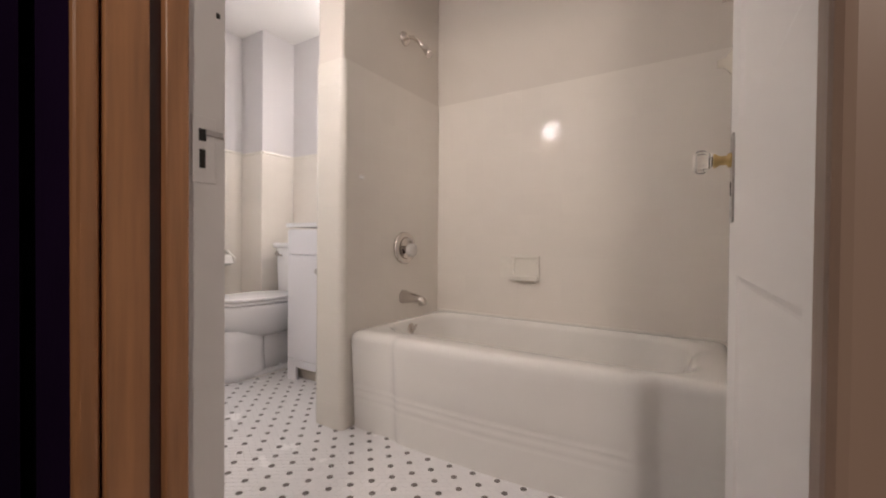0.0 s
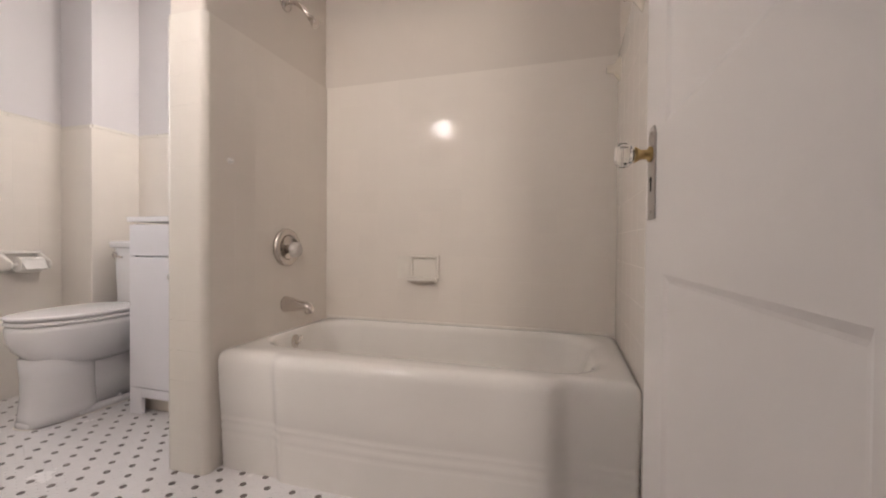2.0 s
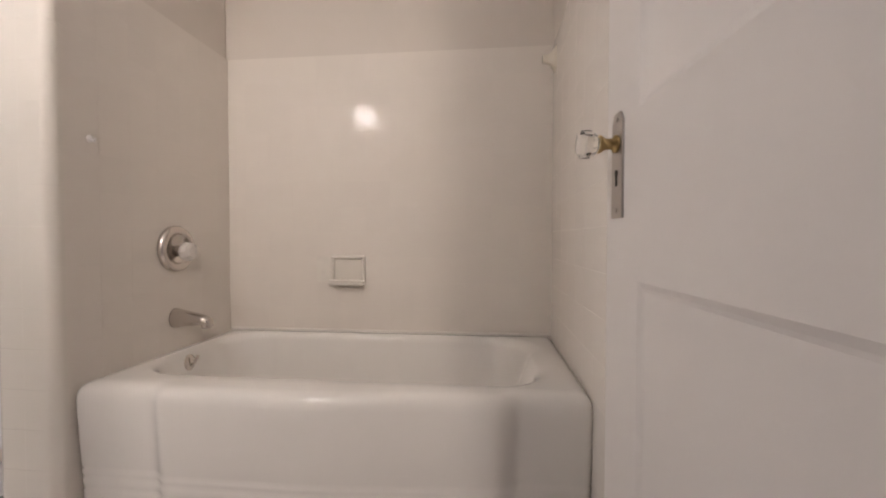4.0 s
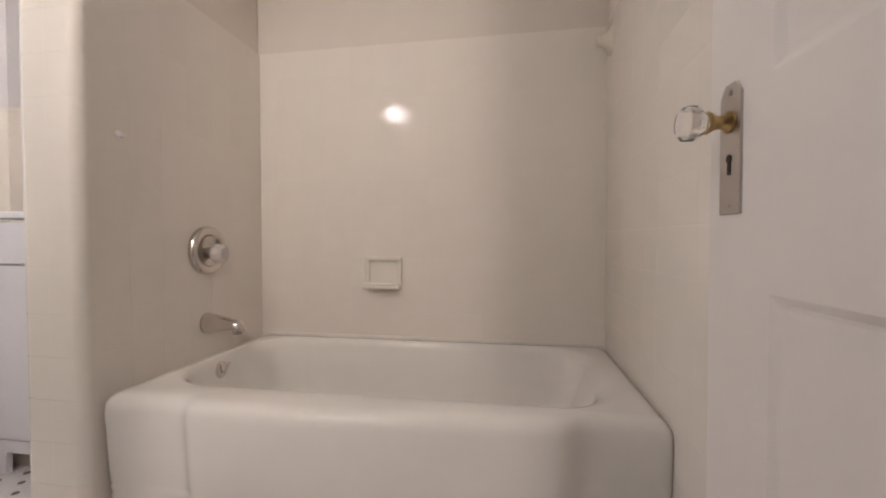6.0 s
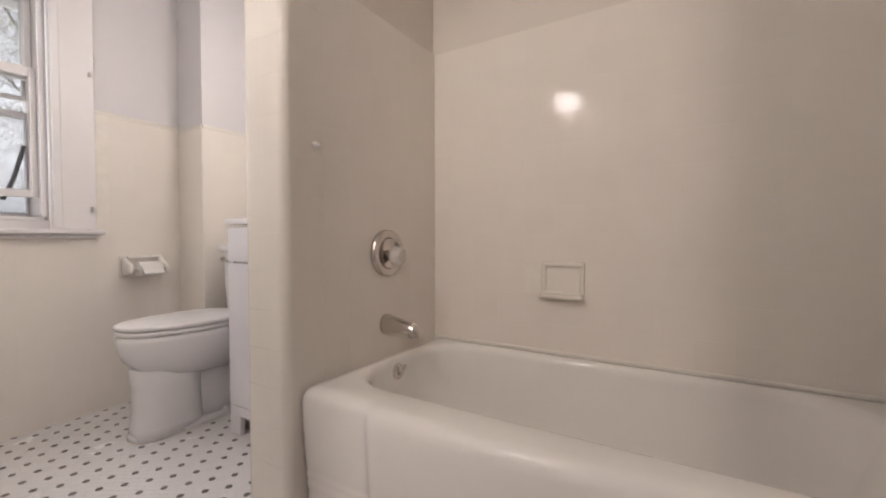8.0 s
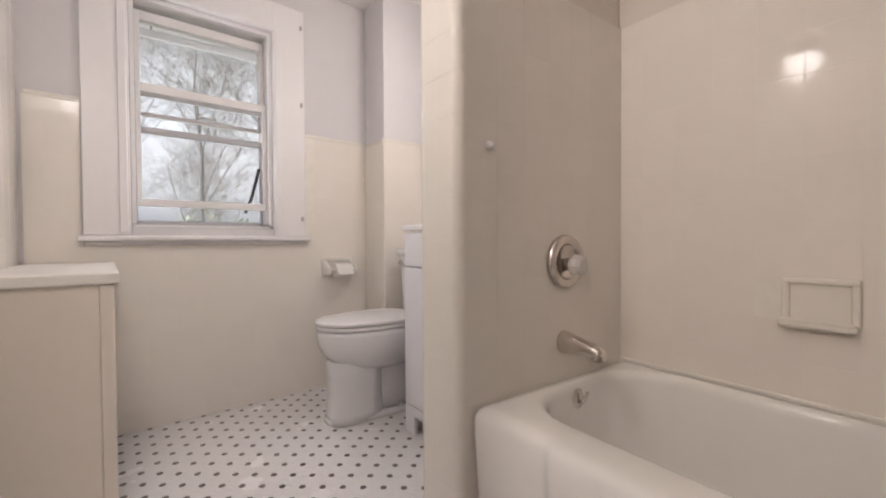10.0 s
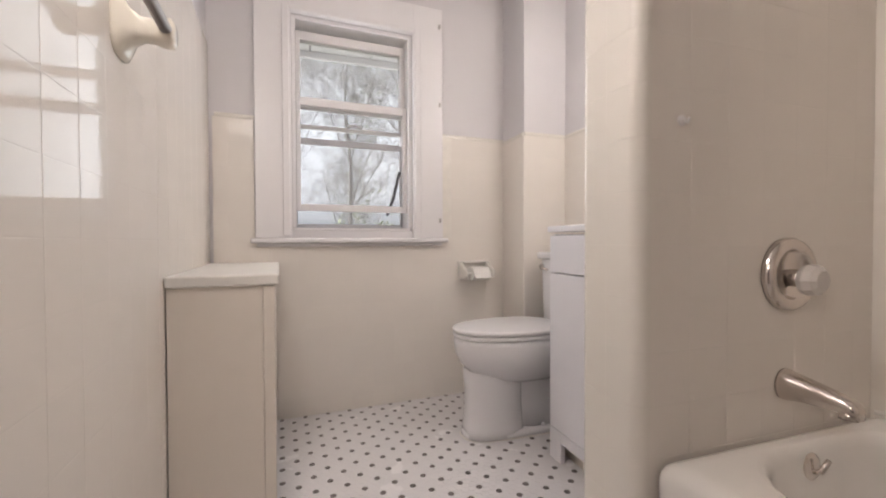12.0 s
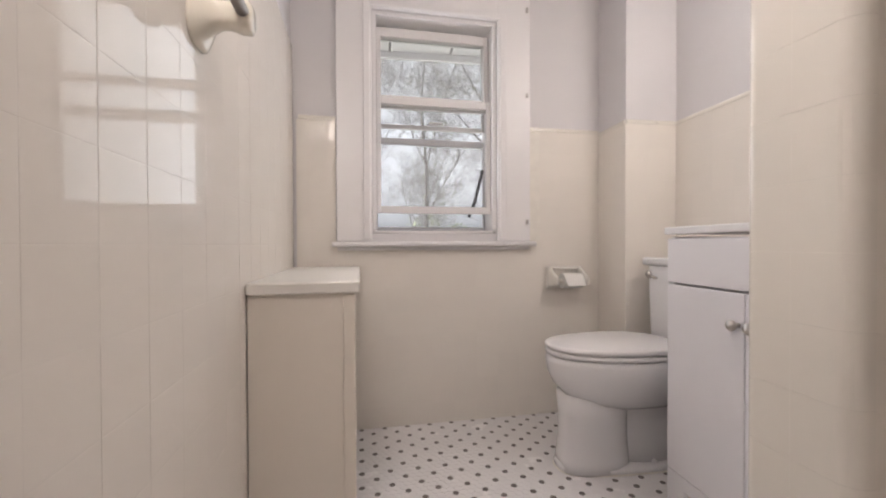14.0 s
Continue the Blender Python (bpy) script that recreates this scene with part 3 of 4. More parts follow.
# ---- towel bar on the tiled wall ----
bar = thing("towel_bar", "grey metal towel bar on almond ceramic brackets", "towel bar")
for bx in (-0.355, 0.28):
    rings = []
    for h, w, hh in ((0.0, 0.050, 0.066), (0.007, 0.050, 0.066), (0.014, 0.044, 0.056), (0.026, 0.028, 0.034), (0.042, 0.021, 0.024), (0.060, 0.021, 0.023), (0.078, 0.027, 0.028), (0.094, 0.027, 0.028), (0.100, 0.020, 0.021)):
        rings.append([(bx + w * math.copysign(abs(math.cos(a)) ** 0.6, math.cos(a)), YL + 0.007 + h, 1.292 + hh * math.copysign(abs(math.sin(a)) ** 0.6, math.sin(a))) for a in (2 * math.pi * k / 32 for k in range(32))])
    part("bracket", loft(rings), CERAMIC, bar, "almond ceramic bracket", True)
bar.matrix_world = SOUTH
part("rod", tube([(-0.386, YL + 0.093, 1.292), (0.31, YL + 0.093, 1.292)], 0.0115, 18), BARMETAL, bar, "dull grey rod", True)

# ---- shaded lamp over the vanity ----
vlight = thing("vanity_light", "shaded wall light above the white vanity", "wall lamp")
part("back_plate", box(-0.56, -0.40, -0.022, -0.004, 1.97, 2.05, 0.006), TRIM, vlight)
part("arm", tube([(-0.48, -0.02, 2.03), (-0.48, -0.08, 2.05), (-0.48, -0.13, 2.04)], 0.007), NICKEL, vlight, smooth=True)
part("shade", loft([[(-0.48 + r * math.cos(2 * math.pi * k / 32), -0.13 + r * math.sin(2 * math.pi * k / 32), z) for k in range(32)] for r, z in ((0.08, 1.972), (0.08, 2.07), (0.078, 2.07), (0.078, 1.972), (0.08, 1.972))], False, False), TRIM, vlight, "white drum shade open above and below", True)

# ---- lamps that show only as reflections and by their light ----
def build_wall_lamp(x, y, z):
    face = -1.765 + 0.0594 * (x + 0.657)
    lamp_body = thing("wall_lamp", "small white wall lamp with an open drum shade", "wall lamp")
    part("back_plate", lathe([(0.05, 0.0), (0.05, 0.008), (0.03, 0.016), (0.0, 0.017)], "y", (x, face - 0.002, z + 0.06), 24), TRIM, lamp_body, smooth=True)
    part("arm", tube([(x, face + 0.012, z + 0.06), (x, face + 0.04, z + 0.11), (x, y, z + 0.12)], 0.006), TRIM, lamp_body, smooth=True)
    part("shade", loft([[(x + r * math.cos(2 * math.pi * k / 32), y + r * math.sin(2 * math.pi * k / 32), z + h) for k in range(32)]
                        for r, h in ((0.088, 0.04), (0.080, 0.12), (0.078, 0.12), (0.086, 0.04), (0.088, 0.04))], False, False), TRIM, lamp_body, "white drum shade open above and below", True)


build_wall_lamp(*WALL_LAMP)
# ---- window ----
def build_window():
    w = thing("window_1", "white double-hung window with raised lower sash", "window", kind="structure")
    XF = XW + 0.022
    # casing boards, stool and apron
    w.matrix_world = WEST
    part("casing", box(XW + 0.002, XF, WY0 - 0.168, WY0 - 0.004, 0.862, 2.13, 0.003), TRIM, w)
    part("casing", box(XW + 0.002, XF, WY1 + 0.004, WY1 + 0.175, 0.862, 2.13, 0.003), TRIM, w)
    part("head_casing", box(XW + 0.002, XF, WY0 - 0.004, WY1 + 0.004, WZ1 + 0.004, 2.13, 0.003), TRIM, w)
    for a, b in ((WY0 - 0.045, WY0 - 0.012), (WY1 + 0.012, WY1 + 0.045)):
        part("inner_bead", box(XF + 0.001, XF + 0.010, a, b, 0.872, WZ1 + 0.03, 0.004), TRIM, w)
    part("head_bead", box(XF + 0.001, XF + 0.010, WY0 - 0.012, WY1 + 0.012, WZ1 + 0.006, WZ1 + 0.03, 0.004), TRIM, w)
    part("window_sill", box(XW - 0.02, XW + 0.062, WY0 - 0.188, WY1 + 0.195, 0.836, 0.860, 0.008, 3), TRIM, w)
    part("apron_bead", box(XW + 0.004, XW + 0.028, WY0 - 0.165, WY1 + 0.17, 0.818, 0.835, 0.004), TRIM, w)
    part("stool_board", box(XW - 0.16, XW - 0.021, WY0 + 0.003, WY1 - 0.003, WZ0 + 0.002, WZ0 + 0.014), TRIM, w)
    # jamb liners
    for a, b in ((WY0 + 0.001, WY0 + 0.018), (WY1 - 0.018, WY1 - 0.001)):
        part("jamb_liner", box(XW - 0.19, XW - 0.003, a, b, WZ0 + 0.015, WZ1 - 0.001), TRIM, w)
    part("head_liner", box(XW - 0.19, XW - 0.003, WY0 + 0.019, WY1 - 0.019, WZ1 - 0.018, WZ1 - 0.001), TRIM, w)

    def sash(name, x, y0, y1, z0, z1, stile, bottom, topr, glassmat, mat, label):
        s = part(name, box(x - 0.016, x + 0.016, y0, y0 + stile, z0, z1, 0.003), mat, w, label)
        part("stile", box(x - 0.016, x + 0.016, y1 - stile, y1, z0, z1, 0.003), mat, s)
        part("bottom_rail", box(x - 0.016, x + 0.016, y0 + stile, y1 - stile, z0, z0 + bottom, 0.003), mat, s)
        part("top_rail", box(x - 0.016, x + 0.016, y0 + stile, y1 - stile, z1 - topr, z1, 0.003), mat, s)
        g = part("pane", box(x - 0.002, x + 0.002, y0 + stile, y1 - stile, z0 + bottom, z1 - topr), glassmat, s)
        g.visible_shadow = False
        return s
    a, b = WY0 + 0.02, WY1 - 0.02
    sash("lower_sash", XW - 0.045, a, b, 1.000, 1.576, 0.021, 0.034, 0.042, GLASS, TRIM, "white lower sash raised a hand's width")
    sash("upper_sash", XW - 0.085, a, b, 1.53, 1.925, 0.023, 0.034, 0.045, GLASS, TRIM, "white upper sash")
    # aluminium storm window outside
    sash("storm_sash", XW - 0.150, a, b, 0.92, 1.395, 0.008, 0.016, 0.030, HAZED, GREYALU, "grey aluminium storm sash")
    sash("storm_sash", XW - 0.165, a, b, 1.452, 1.93, 0.008, 0.018, 0.022, HAZED, ALU, "white aluminium storm sash")
    part("latch", box(XW - 0.146, XW - 0.128, -1.16, -1.08, 1.472, 1.486, 0.005), ALU, w, "white latch on storm rail")
    part("lift_strap", tube([(XW - 0.125, b - 0.09, 0.99), (XW - 0.125, b - 0.055, 1.08), (XW - 0.125, b - 0.015, 1.24)], 0.009), RUBBER, w, "dark grey strap hanging inside storm window")
    for z in (0.958, 1.60, 2.03):
        part("curtain_bracket", box(XF, XF + 0.012, WY1 + 0.150, WY1 + 0.162, z - 0.012, z + 0.012, 0.003), NICKEL, w, "small metal curtain bracket")
    return w


build_window()


# ---- door and its frame ----
def build_door():
    d = thing("door_1", "white panelled door standing open with glass knob", "door", kind="structure")
    xa, xb, ya, yb, zt = XK + 0.004, XK + 0.036, YD + 0.0018, -0.90, 2.03
    ym0, ym1 = ya + 0.105, yb - 0.145
    for nm, b in (("stile", (ya, ym0, 0.012, zt)), ("stile", (ym1, yb, 0.012, zt)), ("rail", (ym0, ym1, 0.012, 0.22)), ("rail", (ym0, ym1, 0.742, 1.02)), ("rail", (ym0, ym1, 1.92, zt))):
        part(nm, box(xa, xb, b[0], b[1], b[2], b[3]), DOORPAINT, d)
    for z0, z1 in ((0.22, 0.742), (1.02, 1.92)):
        e = 0.016
        rings = []
        for x, k in ((xa, 0.0), (xa + 0.0012, 0.003), (xa + 0.0045, 0.010), (xa + 0.006, e)):
            rings.append([(x, ym0 + k, z0 + k), (x, ym1 - k, z0 + k), (x, ym1 - k, z1 - k), (x, ym0 + k, z1 - k)])
        part("panel", loft(rings, False, True), DOORPAINT, d)
        part("panel_back", box(xb - 0.012, xb - 0.008, ym0, ym1, z0, z1), DOORPAINT, d)
    py0, py1 = -0.985, -0.935
    prof = [(py0, 0.848), (py1, 0.848), (py1, 1.02), (py1 - 0.012, 1.036), (py0 + 0.012, 1.036), (py0, 1.02)]
    plate = part("escutcheon", loft([[(xa, y, z) for y, z in prof], [(xa - 0.004, y, z) for y, z in prof]]), NICKEL, d, "tall tarnished nickel escutcheon")
    # keyhole is not cut: raised near-black pieces paint the shade inside it
    part("keyhole", box(xa - 0.0052, xa - 0.0035, -0.964, -0.956, 0.905, 0.927), BLACKHOLE, plate)
    part("keyhole", lathe([(0.0065, 0.0), (0.0065, -0.0055), (0.0, -0.0055)], "x", (xa, -0.96, 0.928), 14), BLACKHOLE, plate)
    for z in (0.862, 1.024):
        part("screw", lathe([(0.0045, 0.0), (0.0045, -0.0052), (0.0, -0.006)], "x", (xa, -0.96, z), 10), NICKEL, plate)
    kz = 0.981
    part("knob_shank", lathe([(0.016, 0.0), (0.016, -0.005), (0.010, -0.009), (0.010, -0.020), (0.014, -0.026), (0.017, -0.032), (0.0, -0.033)], "x", (xa - 0.004, -0.96, kz), 20), BRASS, d, "aged brass knob shank", True)
    part("glass_knob", lathe([(0.012, -0.033), (0.018, -0.038), (0.026, -0.050), (0.026, -0.062), (0.017, -0.070), (0.0, -0.071)], "x", (xa - 0.004, -0.96, kz), 12), KNOBGLASS, d, "clear faceted glass knob")
    part("latch_plate", box(xa + 0.006, xb - 0.006, yb, yb + 0.002, 0.91, 1.06), BRASS, d)
    for z in (0.25, 1.78):
        part("hinge", tube([(XK + 0.002, YD + 0.004, z - 0.045), (XK + 0.002, YD + 0.004, z + 0.045)], 0.006), NICKEL, d, "", True)
    # swung a little past square, about its latch edge
    d.matrix_world = pose(xa - 0.008, yb, 0, 0, 0, 2.2) @ pose(-xa, -yb, 0) @ d.matrix_world
    return d


build_door()


def build_frame():
    f = thing("door_frame", "door frame, white inside and stained brown outside", "door frame", kind="structure")
    # strike side: white rebate, then a brown stop, a dark groove and the brown outer jamb
    part("jamb", box(XJ - 0.018, XJ, YD - 0.049, YD + 0.008, ZF, 2.048), DOORPAINT, f, "white painted rebate")
    part("stop", box(XJ - 0.018, XJ + 0.007, YD - 0.082, YD - 0.0495, ZF, 2.03, 0.004, 3), WOOD, f, "brown stained door stop")
    # dark maroon strip paints in the shadow line where stop meets jamb
    part("groove", box(XJ - 0.018, XJ - 0.007, YD - 0.098, YD - 0.0825, ZF, 2.03), GROOVESHADE, f, "groove beside the stop, coloured dark for its shadow")
    part("jamb_outer", box(XJ - 0.018, XJ, YH + 0.001, YD - 0.0985, ZF, 2.048, 0.003), WOOD, f, "brown stained outer jamb")
    part("casing_outer", box(XJ - 0.024, XJ - 0.005, YH - 0.030, YH - 0.002, ZF, 2.14, 0.007, 3), WOOD, f, "brown stained casing")
    part("casing_inner", box(XJ - 0.10, XJ - 0.019, YD + 0.001, YD + 0.018, ZF, 2.12, 0.004), DOORPAINT, f, "white painted casing")
    # hinge side
    part("jamb", box(XK + 0.032, XK + 0.050, YD - 0.062, YD + 0.001, ZF, 2.048), TANCASING, f, "brown hinge jamb")
    part("jamb_outer", box(XK + 0.032, XK + 0.050, YH + 0.001, YD - 0.0625, ZF, 2.048), TANCASING, f)
    part("casing_outer", box(1.357, XK + 0.15, YH - 0.030, YH - 0.002, ZF, 2.14, 0.006, 3), TANCASING, f, "worn brown painted casing")
    part("head_jamb", box(XJ, XK + 0.031, YH, YD, 2.032, 2.049), WOOD, f)
    part("head_casing", box(XJ - 0.12, XK + 0.12, YH - 0.022, YH - 0.002, 2.141, 2.25, 0.004), WOOD, f)
    # strike plate painted over, with two mortises
    p = part("strike_plate", box(XJ, XJ + 0.0015, -1.704, -1.668, 0.889, 0.992, 0.0005), DOORPAINT, f, "painted-over strike plate")
    # mortises are near-black slabs, the holes' shade put into the colour
    part("mortise", box(XJ + 0.0005, XJ + 0.0022, -1.694, -1.683, 0.954, 0.973), BLACKHOLE, p)
    part("mortise", box(XJ + 0.0005, XJ + 0.0022, -1.693, -1.684, 0.912, 0.941), BLACKHOLE, p)
    part("strike_lip", box(XJ + 0.001, XJ + 0.0035, -1.684, -1.657, 0.964, 0.973, 0.001), NICKEL, p, "worn metal lip")
    part("nick", box(XJ - 0.0002, XJ + 0.0012, -1.667, -1.661, 1.155, 1.163), BLACKHOLE, f)
    return f


build_frame()

# ---- outside ----
def build_tree(name, label, at, height, seed, leaves, girth, lean):
    rng = random.Random(seed)
    t = thing(name, label, "tree")
    bm = bmesh.new()
    tips = []

    def limb(p, d, length, r, depth):
        pts, radii = [], []
        q = Vector(p)
        dd = Vector(d).normalized()
        for i in range(5):
            pts.append(q.copy())
            radii.append(r * (1 - 0.12 * i))
            dd = (dd + Vector((rng.uniform(-1, 1), rng.uniform(-1, 1), rng.uniform(-0.4, 0.7))) * 0.16).normalized()
            q = q + dd * length / 4
        piece = tube(pts, r, 4 if depth > 2 else 8, radii)
        me = bpy.data.meshes.new("limb")
        piece.to_mesh(me)
        piece.free()
        bm.from_mesh(me)
        bpy.data.meshes.remove(me)
        if depth >= 6:
            tips.extend(pts[2:])
            return
        for k in range(9 if depth == 0 else 4 if depth in (1, 4) else 3):
            at_k = pts[rng.choice((1, 2, 3, 4))]
            turn = Vector((rng.uniform(-1, 1), rng.uniform(-1, 1), rng.uniform(-0.2, 0.6)))
            limb(at_k, (dd * 0.6 + turn).normalized(), length * rng.uniform(0.50, 0.80) * (1 if depth else 0.7), max(0.0031, radii[-1] * rng.uniform(0.46, 0.66)), depth + 1)

    limb(at, (rng.uniform(-0.1, 0.1), lean + rng.uniform(-0.1, 0.1), 1), height * 0.55, girth, 0)
    part("trunk", bm, BARK, t, "", True)
    lb = bmesh.new()
    for p in tips[::6]:
        for k in range(leaves):
            c = p + Vector((rng.gauss(0, 0.12), rng.gauss(0, 0.12), rng.gauss(0, 0.1)))
            u = Vector((rng.uniform(-1, 1), rng.uniform(-1, 1), rng.uniform(-1, 1))).normalized() * rng.uniform(0.012, 0.026)
            v = u.orthogonal().normalized() * u.length * 0.6
            lb.faces.new([lb.verts.new(c + w) for w in (-u, v, u, -v)])
    part("crown", lb, LEAF, t, "sparse young green leaves")
    return t


for k, (tx, ty, th, girth, lean) in enumerate(((-10.0, -0.25, 9.0, 0.055, 0.0), (-9.8, 4.3, 12.0, 0.115, -0.42), (-15.0, -2.4, 11.0, 0.055, 0.1),
                                               (-19.0, 6.5, 12.0, 0.06, 0.0), (-20.0, 0.6, 9.0, 0.05, 0.1), (-24.0, -4.5, 10.0, 0.06, -0.1))):
    build_tree("tree", "tall spring tree with bare branches and young leaves", (tx, ty, -0.9), th, 11 + k, 1, girth, lean)

rng = random.Random(5)
hb = bmesh.new()
for k in range(9000):
    x, y = rng.uniform(-34, -24), rng.uniform(-26, 22)
    z = -0.9 + abs(rng.gauss(0, 1.7)) * (0.6 + 0.4 * math.sin(y * 0.7))
    u = Vector((rng.uniform(-1, 1), rng.uniform(-1, 1), rng.uniform(-1, 1))).normalized() * rng.uniform(0.1, 0.24)
    v = u.orthogonal().normalized() * u.length * 0.6
    hb.faces.new([hb.verts.new(Vector((x, y, z)) + w) for w in (-u, v, u, -v)])
tagged(mesh_object("hedge_foliage", hb, LEAF), "loose green shrubs at the far edge of the lawn", "shrubs", kind="stuff")

eave = thing("eave_soffit", "white vinyl eave soffit above the window", "soffit", kind="structure")
for k in range(9):
    part("soffit_panel", box(XW - 0.82, XW - 0.21, -3.4 + k * 0.41, -3.002 + k * 0.41, 2.16, 2.18, 0.004), SOFFIT, eave)
# backing board added to keep sky out, so the panel gaps read dark
part("gap_backing", box(XW - 0.82, XW - 0.205, -3.4, 0.29, 2.24, 2.28), BARK, eave, "grey board added over the soffit to block sky in its gaps")
part("fascia", box(XW - 0.85, XW - 0.822, -3.4, 0.3, 2.12, 2.32), SOFFIT, eave)

# ---- wall tiles: each its own piece ----
P = 0.1085    # tiles of the tub walls
PW = 0.1135   # tiles of the wainscot
GAP = 0.0004


def tile_mesh(name, w, h, d=0.0068, mat=TILE):
    """A tile standing in the xz plane, its face towards -y, with softly cushioned edges."""
    bm = bmesh.new()
    rings = [[bm.verts.new(q) for q in ((e, y, e), (w - e, y, e), (w - e, y, h - e), (e, y, h - e))]
             for e, y in ((0, 0), (0, -d + 0.0003), (0.0005, -d + 0.00013), (0.0016, -d + 0.00004), (0.0030, -d))]
    for a, b in zip(rings, rings[1:]):
        for i in range(4):
            j = (i + 1) % 4
            bm.faces.new((a[i], a[j], b[j], b[i]))
    bm.faces.new(rings[-1])
    bmesh.ops.recalc_face_normals(bm, faces=bm.faces)
    me = bpy.data.meshes.new(name)
    bm.to_mesh(me)
    bm.free()
    me.materials.append(mat)
    return me


MESHES = {}


def tile_run(parent, origin, turn, length, height, skip=None, rng=random.Random(3), start=0.0, pitch=P):
    """Square tiles over length x height, set out from the top down along the turned x axis; skip(u0, u1, v0, v1) leaves one out."""
    base = pose(*origin, 0, 0, turn)
    top = height
    while top > ZF + 0.012:
        v, h = max(top - pitch, ZF), min(pitch, top - ZF)
        u = -start
        while u < length - 0.008:
            a, w = max(u, 0), min(u + pitch, length) - max(u, 0)
            if w > 0.012 and not (skip and skip(a, a + w, v, v + h)):
                key = (round(w, 3), round(h, 3))
                if key not in MESHES:
                    MESHES[key] = tile_mesh("tile", key[0] - GAP, key[1] - GAP)
                ob = new("tile", MESHES[key])
                ob.parent = parent
                ob.matrix_basis = base @ pose(a, 0.0, v, rng.uniform(-0.07, 0.07), 0, rng.uniform(-0.07, 0.07))
            u += pitch
        top -= pitch


def grout_sheet(parent, x0, x1, y0, y1, z0, z1):
    part("grout_bed", box(x0, x1, y0, y1, z0, z1), GROUT, parent)


D = 0.0068
# tub back wall
grout_sheet(wall_alcove, 0.0, XR, -D, -0.0005, 0.37, TUB_TOP)
tile_run(wall_alcove, (0.0, -0.0005, 0.0), 0, XR, TUB_TOP, lambda a, b, c, d: d < 0.39 or (a > 0.40 and b < 0.64 and c > 0.62 and d < 0.74), start=0.03)
# behind vanity and toilet
grout_sheet(wall_back, -1.33, WING[0], -D, -0.0005, ZF, WAINSCOT)
tile_run(wall_back, (-1.33, -0.0005, 0.0), 0, 1.195, WAINSCOT, lambda a, b, c, d: a > 0.56 and d < 0.85, pitch=PW)
# faucet wall and the outer side of the wing
grout_sheet(wing, -0.008, 0.0003, -0.735, -0.004, ZF, TUB_TOP)
tile_run(wing, (-0.006, -0.735, 0.0), 90, 0.728, TUB_TOP, lambda a, b, c, d: d < 0.39 and a > 0.05)
grout_sheet(wing, WING[0] - 0.0003, WING[0] + 0.008, -0.735, -0.004, ZF, TUB_TOP)
tile_run(wing, (WING[0] + 0.006, -0.004, 0.0), -90, 0.73, TUB_TOP, lambda a, b, c, d: d < 0.85 and b < 0.40)
# tub foot wall
grout_sheet(wall_right, XR - D, XR - 0.0005, -0.90, -0.008, 0.37, TUB_TOP)
grout_sheet(wall_right, XR - D, XR - 0.0005, -0.90, -0.71, ZF, 0.3695)
tile_run(wall_right, (XR - 0.0005, -0.008, 0.0), -90, 0.89, TUB_TOP, lambda a, b, c, d: d < 0.39 and b < 0.72)
# window wall: left and right of the casing and below the stool
L = -YL - 0.262
grout_sheet(wall_window, XW + 0.0005, XW + D, YL, WY0 - 0.173, ZF - 0.014, WAINSCOT)
grout_sheet(wall_window, XW + 0.0005, XW + D, WY1 + 0.18, -0.262, ZF - 0.014, WAINSCOT)
grout_sheet(wall_window, XW + 0.0005, XW + D, WY0 - 0.173, WY1 + 0.18, ZF - 0.014, 0.835)
def under_window(a, b, c, d):
    y0, y1 = YL + a, YL + b
    return d > 0.86 and y1 > WY0 - 0.162 and y0 < WY1 + 0.17
tile_run(wall_window, (XW + 0.0005, YL, 0.0), 90, L, WAINSCOT, under_window, start=0.05, pitch=PW)
# pipe chase
grout_sheet(chase, -1.33, -1.3233, -0.262, -0.004, ZF, WAINSCOT)
tile_run(chase, (-1.3295, -0.268, 0.0), 90, 0.262, WAINSCOT, pitch=PW)
grout_sheet(chase, XW - 0.08, -1.33, -0.2687, -0.262, ZF, WAINSCOT)
tile_run(chase, (XW - 0.068, -0.2625, 0.0), 0, 0.244, WAINSCOT, pitch=PW)
# wall beside the doorway
grout_sheet(wall_left, XW + 0.008, 0.40, YL, YL + D, ZF, WAINSCOT + 3 * PW)
tile_run(wall_left, (0.40, YL + 0.0005, 0.0), 180, 1.892, WAINSCOT + 3 * PW, pitch=PW)


# rounded end tiles of the wing wall
def bullnose_section(cx0, cx1, yend, r=0.026):
    sect = [(cx1, yend + 0.036)]
    for i in range(10):
        a = math.pi / 2 * i / 9
        sect.append((cx1 - r + r * math.cos(a), yend + r - r * math.sin(a)))
    for i in range(10):
        a = math.pi / 2 + math.pi / 2 * i / 9
        sect.append((cx0 + r + r * math.cos(a), yend + r - r * math.sin(a)))
    return sect + [(cx0, yend + 0.036)]


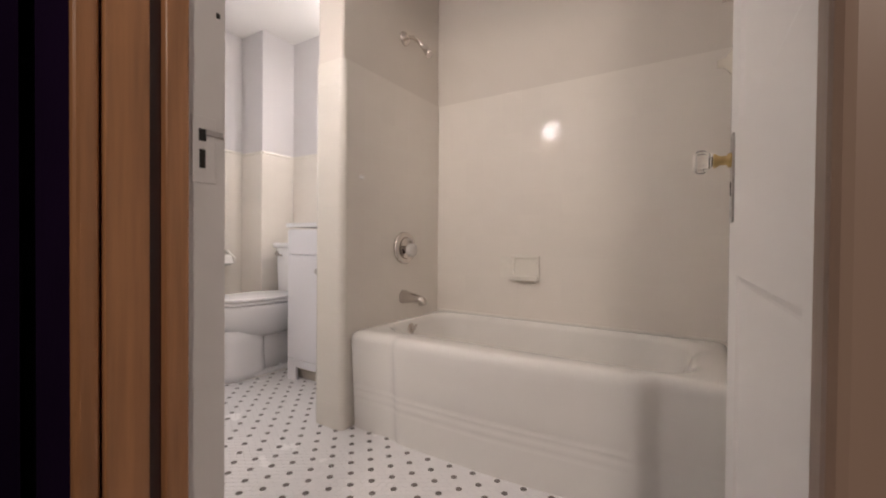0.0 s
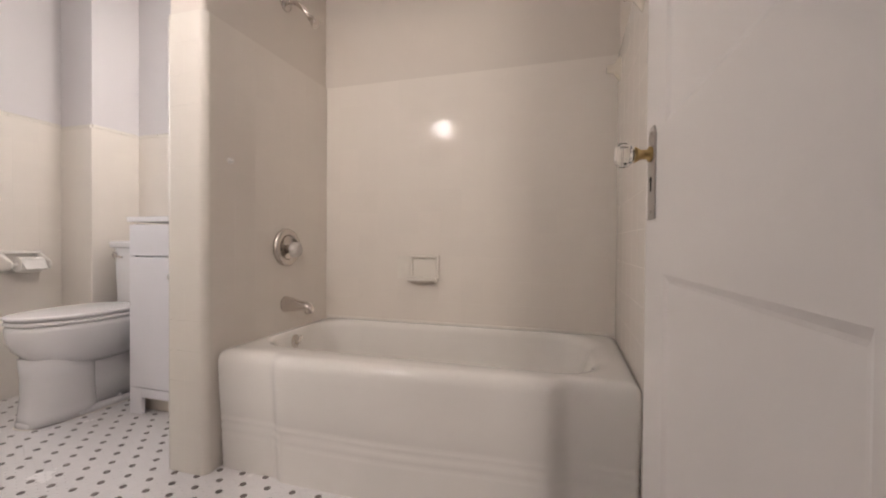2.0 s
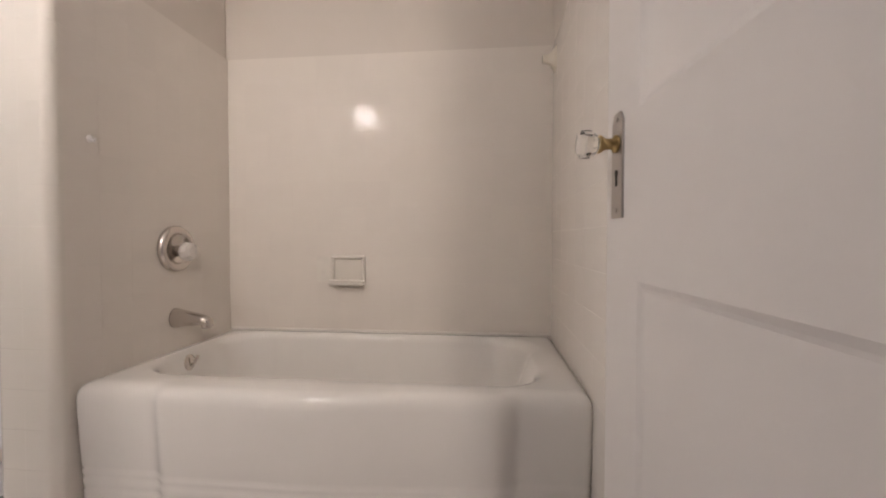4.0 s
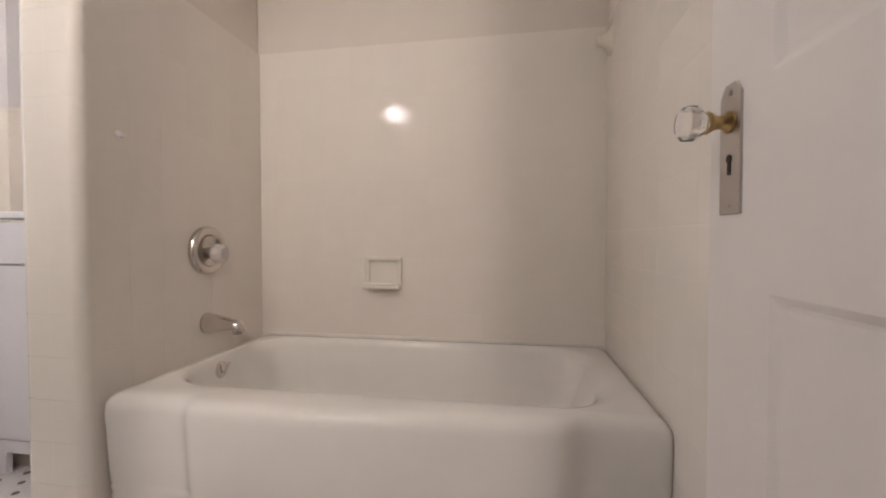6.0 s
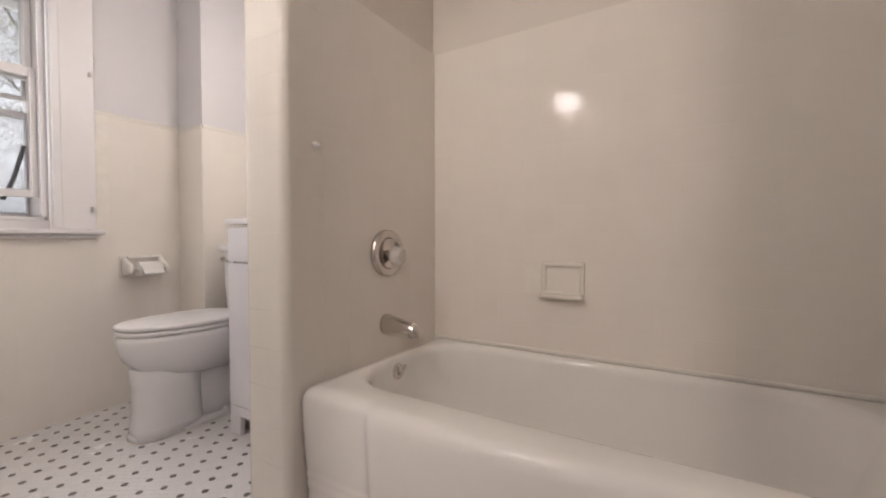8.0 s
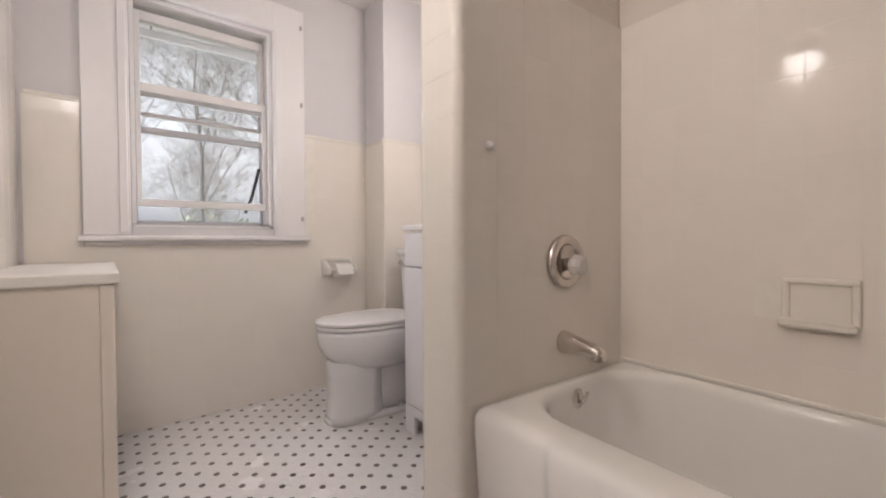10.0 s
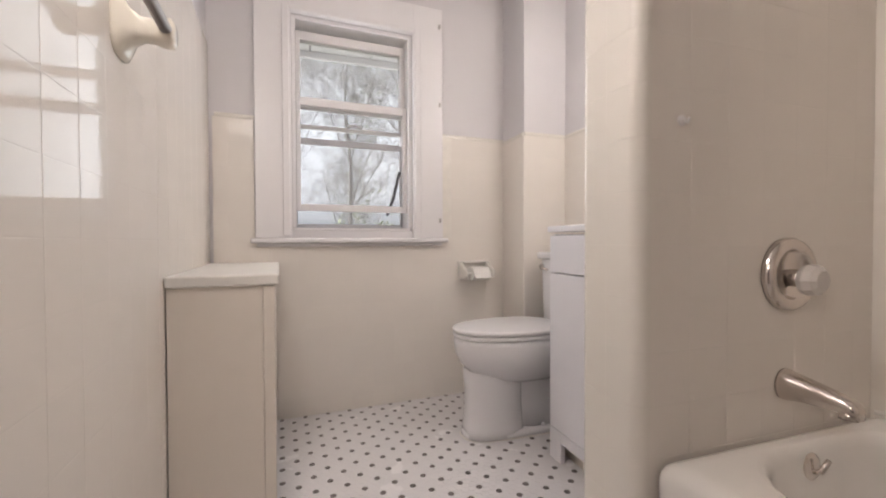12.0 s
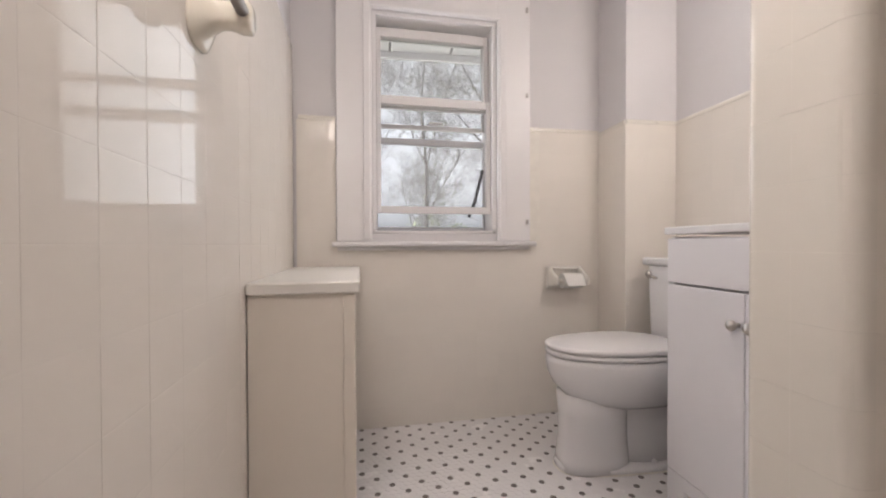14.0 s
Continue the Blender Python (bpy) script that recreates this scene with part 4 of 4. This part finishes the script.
def bullnose_run(parent, cx0, cx1, yend, z1):
    core = bullnose_section(cx0 + 0.0008, cx1 - 0.0008, yend + 0.0008)
    part("grout_core", loft([[(x, y, z) for x, y in core] for z in (ZF, z1 - 0.004)]), GROUT, parent, smooth=False)
    sect = bullnose_section(cx0, cx1, yend)
    half = len(sect) // 2
    z = ZF
    while z < z1 - 0.01:
        h = min(P, z1 - z)
        for piece, ix in ((sect[:half] + [((cx0 + cx1) / 2 + 0.0006, yend)], -0.03), ([((cx0 + cx1) / 2 - 0.0006, yend)] + sect[half:], cx0 + 0.03)):
            lo = [(x, y, z + 0.0007) for x, y in piece] + [(ix, yend + 0.034, z + 0.0007)]
            hi = [(x, y, z + h - 0.0007) for x, y in piece] + [(ix, yend + 0.034, z + h - 0.0007)]
            part("bullnose_tile", loft([lo, hi]), TILE_TRIM, parent)
        z += P


bullnose_run(wing, WING[0], 0.0035, WING[2], TUB_TOP)


def cap_run(parent, p0, p1, z, out, h=0.022):
    """Rounded cap tiles along the top of the wainscot; out is the way they face."""
    a, b, n = Vector(p0), Vector(p1), Vector(out)
    along = (b - a).normalized()
    length, u = (b - a).length, 0.0
    while u < length - 0.01:
        w = min(0.15, length - u)
        prof = [(0, 0), (0.009, 0), (0.0105, 0.006), (0.010, h - 0.008), (0.007, h - 0.002), (0, h)]
        r0 = [a + along * (u + 0.0008) + n * d + Vector((0, 0, z + k)) for d, k in prof]
        r1 = [a + along * (u + w - 0.0008) + n * d + Vector((0, 0, z + k)) for d, k in prof]
        part("cap_tile", loft([r0, r1]), TILE_TRIM, parent)
        u += 0.15


cap_run(wall_window, (XW, YL + 0.008, 0), (XW, WY0 - 0.170, 0), WAINSCOT, (1, 0, 0))
cap_run(wall_window, (XW, WY1 + 0.177, 0), (XW, -0.266, 0), WAINSCOT, (1, 0, 0))
cap_run(chase, (-1.33, -0.262, 0), (-1.33, -0.011, 0), WAINSCOT, (1, 0, 0))
cap_run(chase, (XW - 0.06, -0.262, 0), (-1.332, -0.262, 0), WAINSCOT, (0, -1, 0))
cap_run(wall_back, (-1.319, 0, 0), (WING[0], 0, 0), WAINSCOT, (0, -1, 0))

# ---- floor mosaic: 27 mm hexagons, dark one in eight ----
HP = 0.02725
TURN = radians(3.25)
ORIGIN = Vector((-0.0186, -0.0626, 0))
E1 = Vector((-math.sin(TURN), math.cos(TURN), 0)) * HP
E2 = Vector((math.cos(TURN) * 0.8660254 - math.sin(TURN) * 0.5, math.sin(TURN) * 0.8660254 + math.cos(TURN) * 0.5, 0)) * HP


def hexagon(r, z0, z1, e=0.0007):
    rings = []
    for rr, z in ((r, z0), (r, z1 - 0.0006), (r - e, z1)):
        rings.append([(rr * math.cos(math.pi / 3 * k + TURN), rr * math.sin(math.pi / 3 * k + TURN), z) for k in range(6)])
    return rings


HR = HP / 1.7320508 - 0.0004
verts, faces, darks = [], [], []
tpl = hexagon(HR, ZF - 0.0028, ZF)
for i in range(-145, 110):
    for j in range(-110, 110):
        c = ORIGIN + E1 * i + E2 * j
        if not (XW - 0.078 < c.x < XR - 0.004 and YH + 0.07 < c.y < -0.004):
            continue
        if c.y < YD and not (XJ < c.x < XK) and not (c.x < 0.42 and c.y > YL):
            continue
        if c.x > 0.05 and c.y > -0.66:
            continue
        if j % 2 == 0 and (i - j // 2) % 4 == 0:
            darks.append(c)
            continue
        k0 = len(verts)
        verts += [(c.x + p[0], c.y + p[1], p[2]) for ring in tpl for p in ring]
        for a in (0, 6):
            faces += [(k0 + a + k, k0 + a + (k + 1) % 6, k0 + a + 6 + (k + 1) % 6, k0 + a + 6 + k) for k in range(6)]
        faces.append(tuple(k0 + 12 + k for k in range(6)))
me = bpy.data.meshes.new("white_mosaic")
me.from_pydata(verts, [], faces)
me.materials.append(HEXWHITE)
mosaic = new("white_mosaic", me)
mosaic.parent = bpy.data.objects["floor"]
tagged(mosaic, "white hexagon mosaic tiles", kind="stuff")

dm = bpy.data.meshes.new("dark_tile")
dv = [p for ring in hexagon(HR - 0.0030, ZF - 0.0028, ZF + 0.0003) for p in ring]
df = [(a + k, a + (k + 1) % 6, a + 6 + (k + 1) % 6, a + 6 + k) for a in (0, 6) for k in range(6)] + [tuple(12 + k for k in range(6))]
dm.from_pydata(dv, [], df)
dm.materials.append(HEXDARK)
for c in darks:
    ob = new("dark_tile", dm)
    ob.parent = bpy.data.objects["floor"]
    ob.location = c
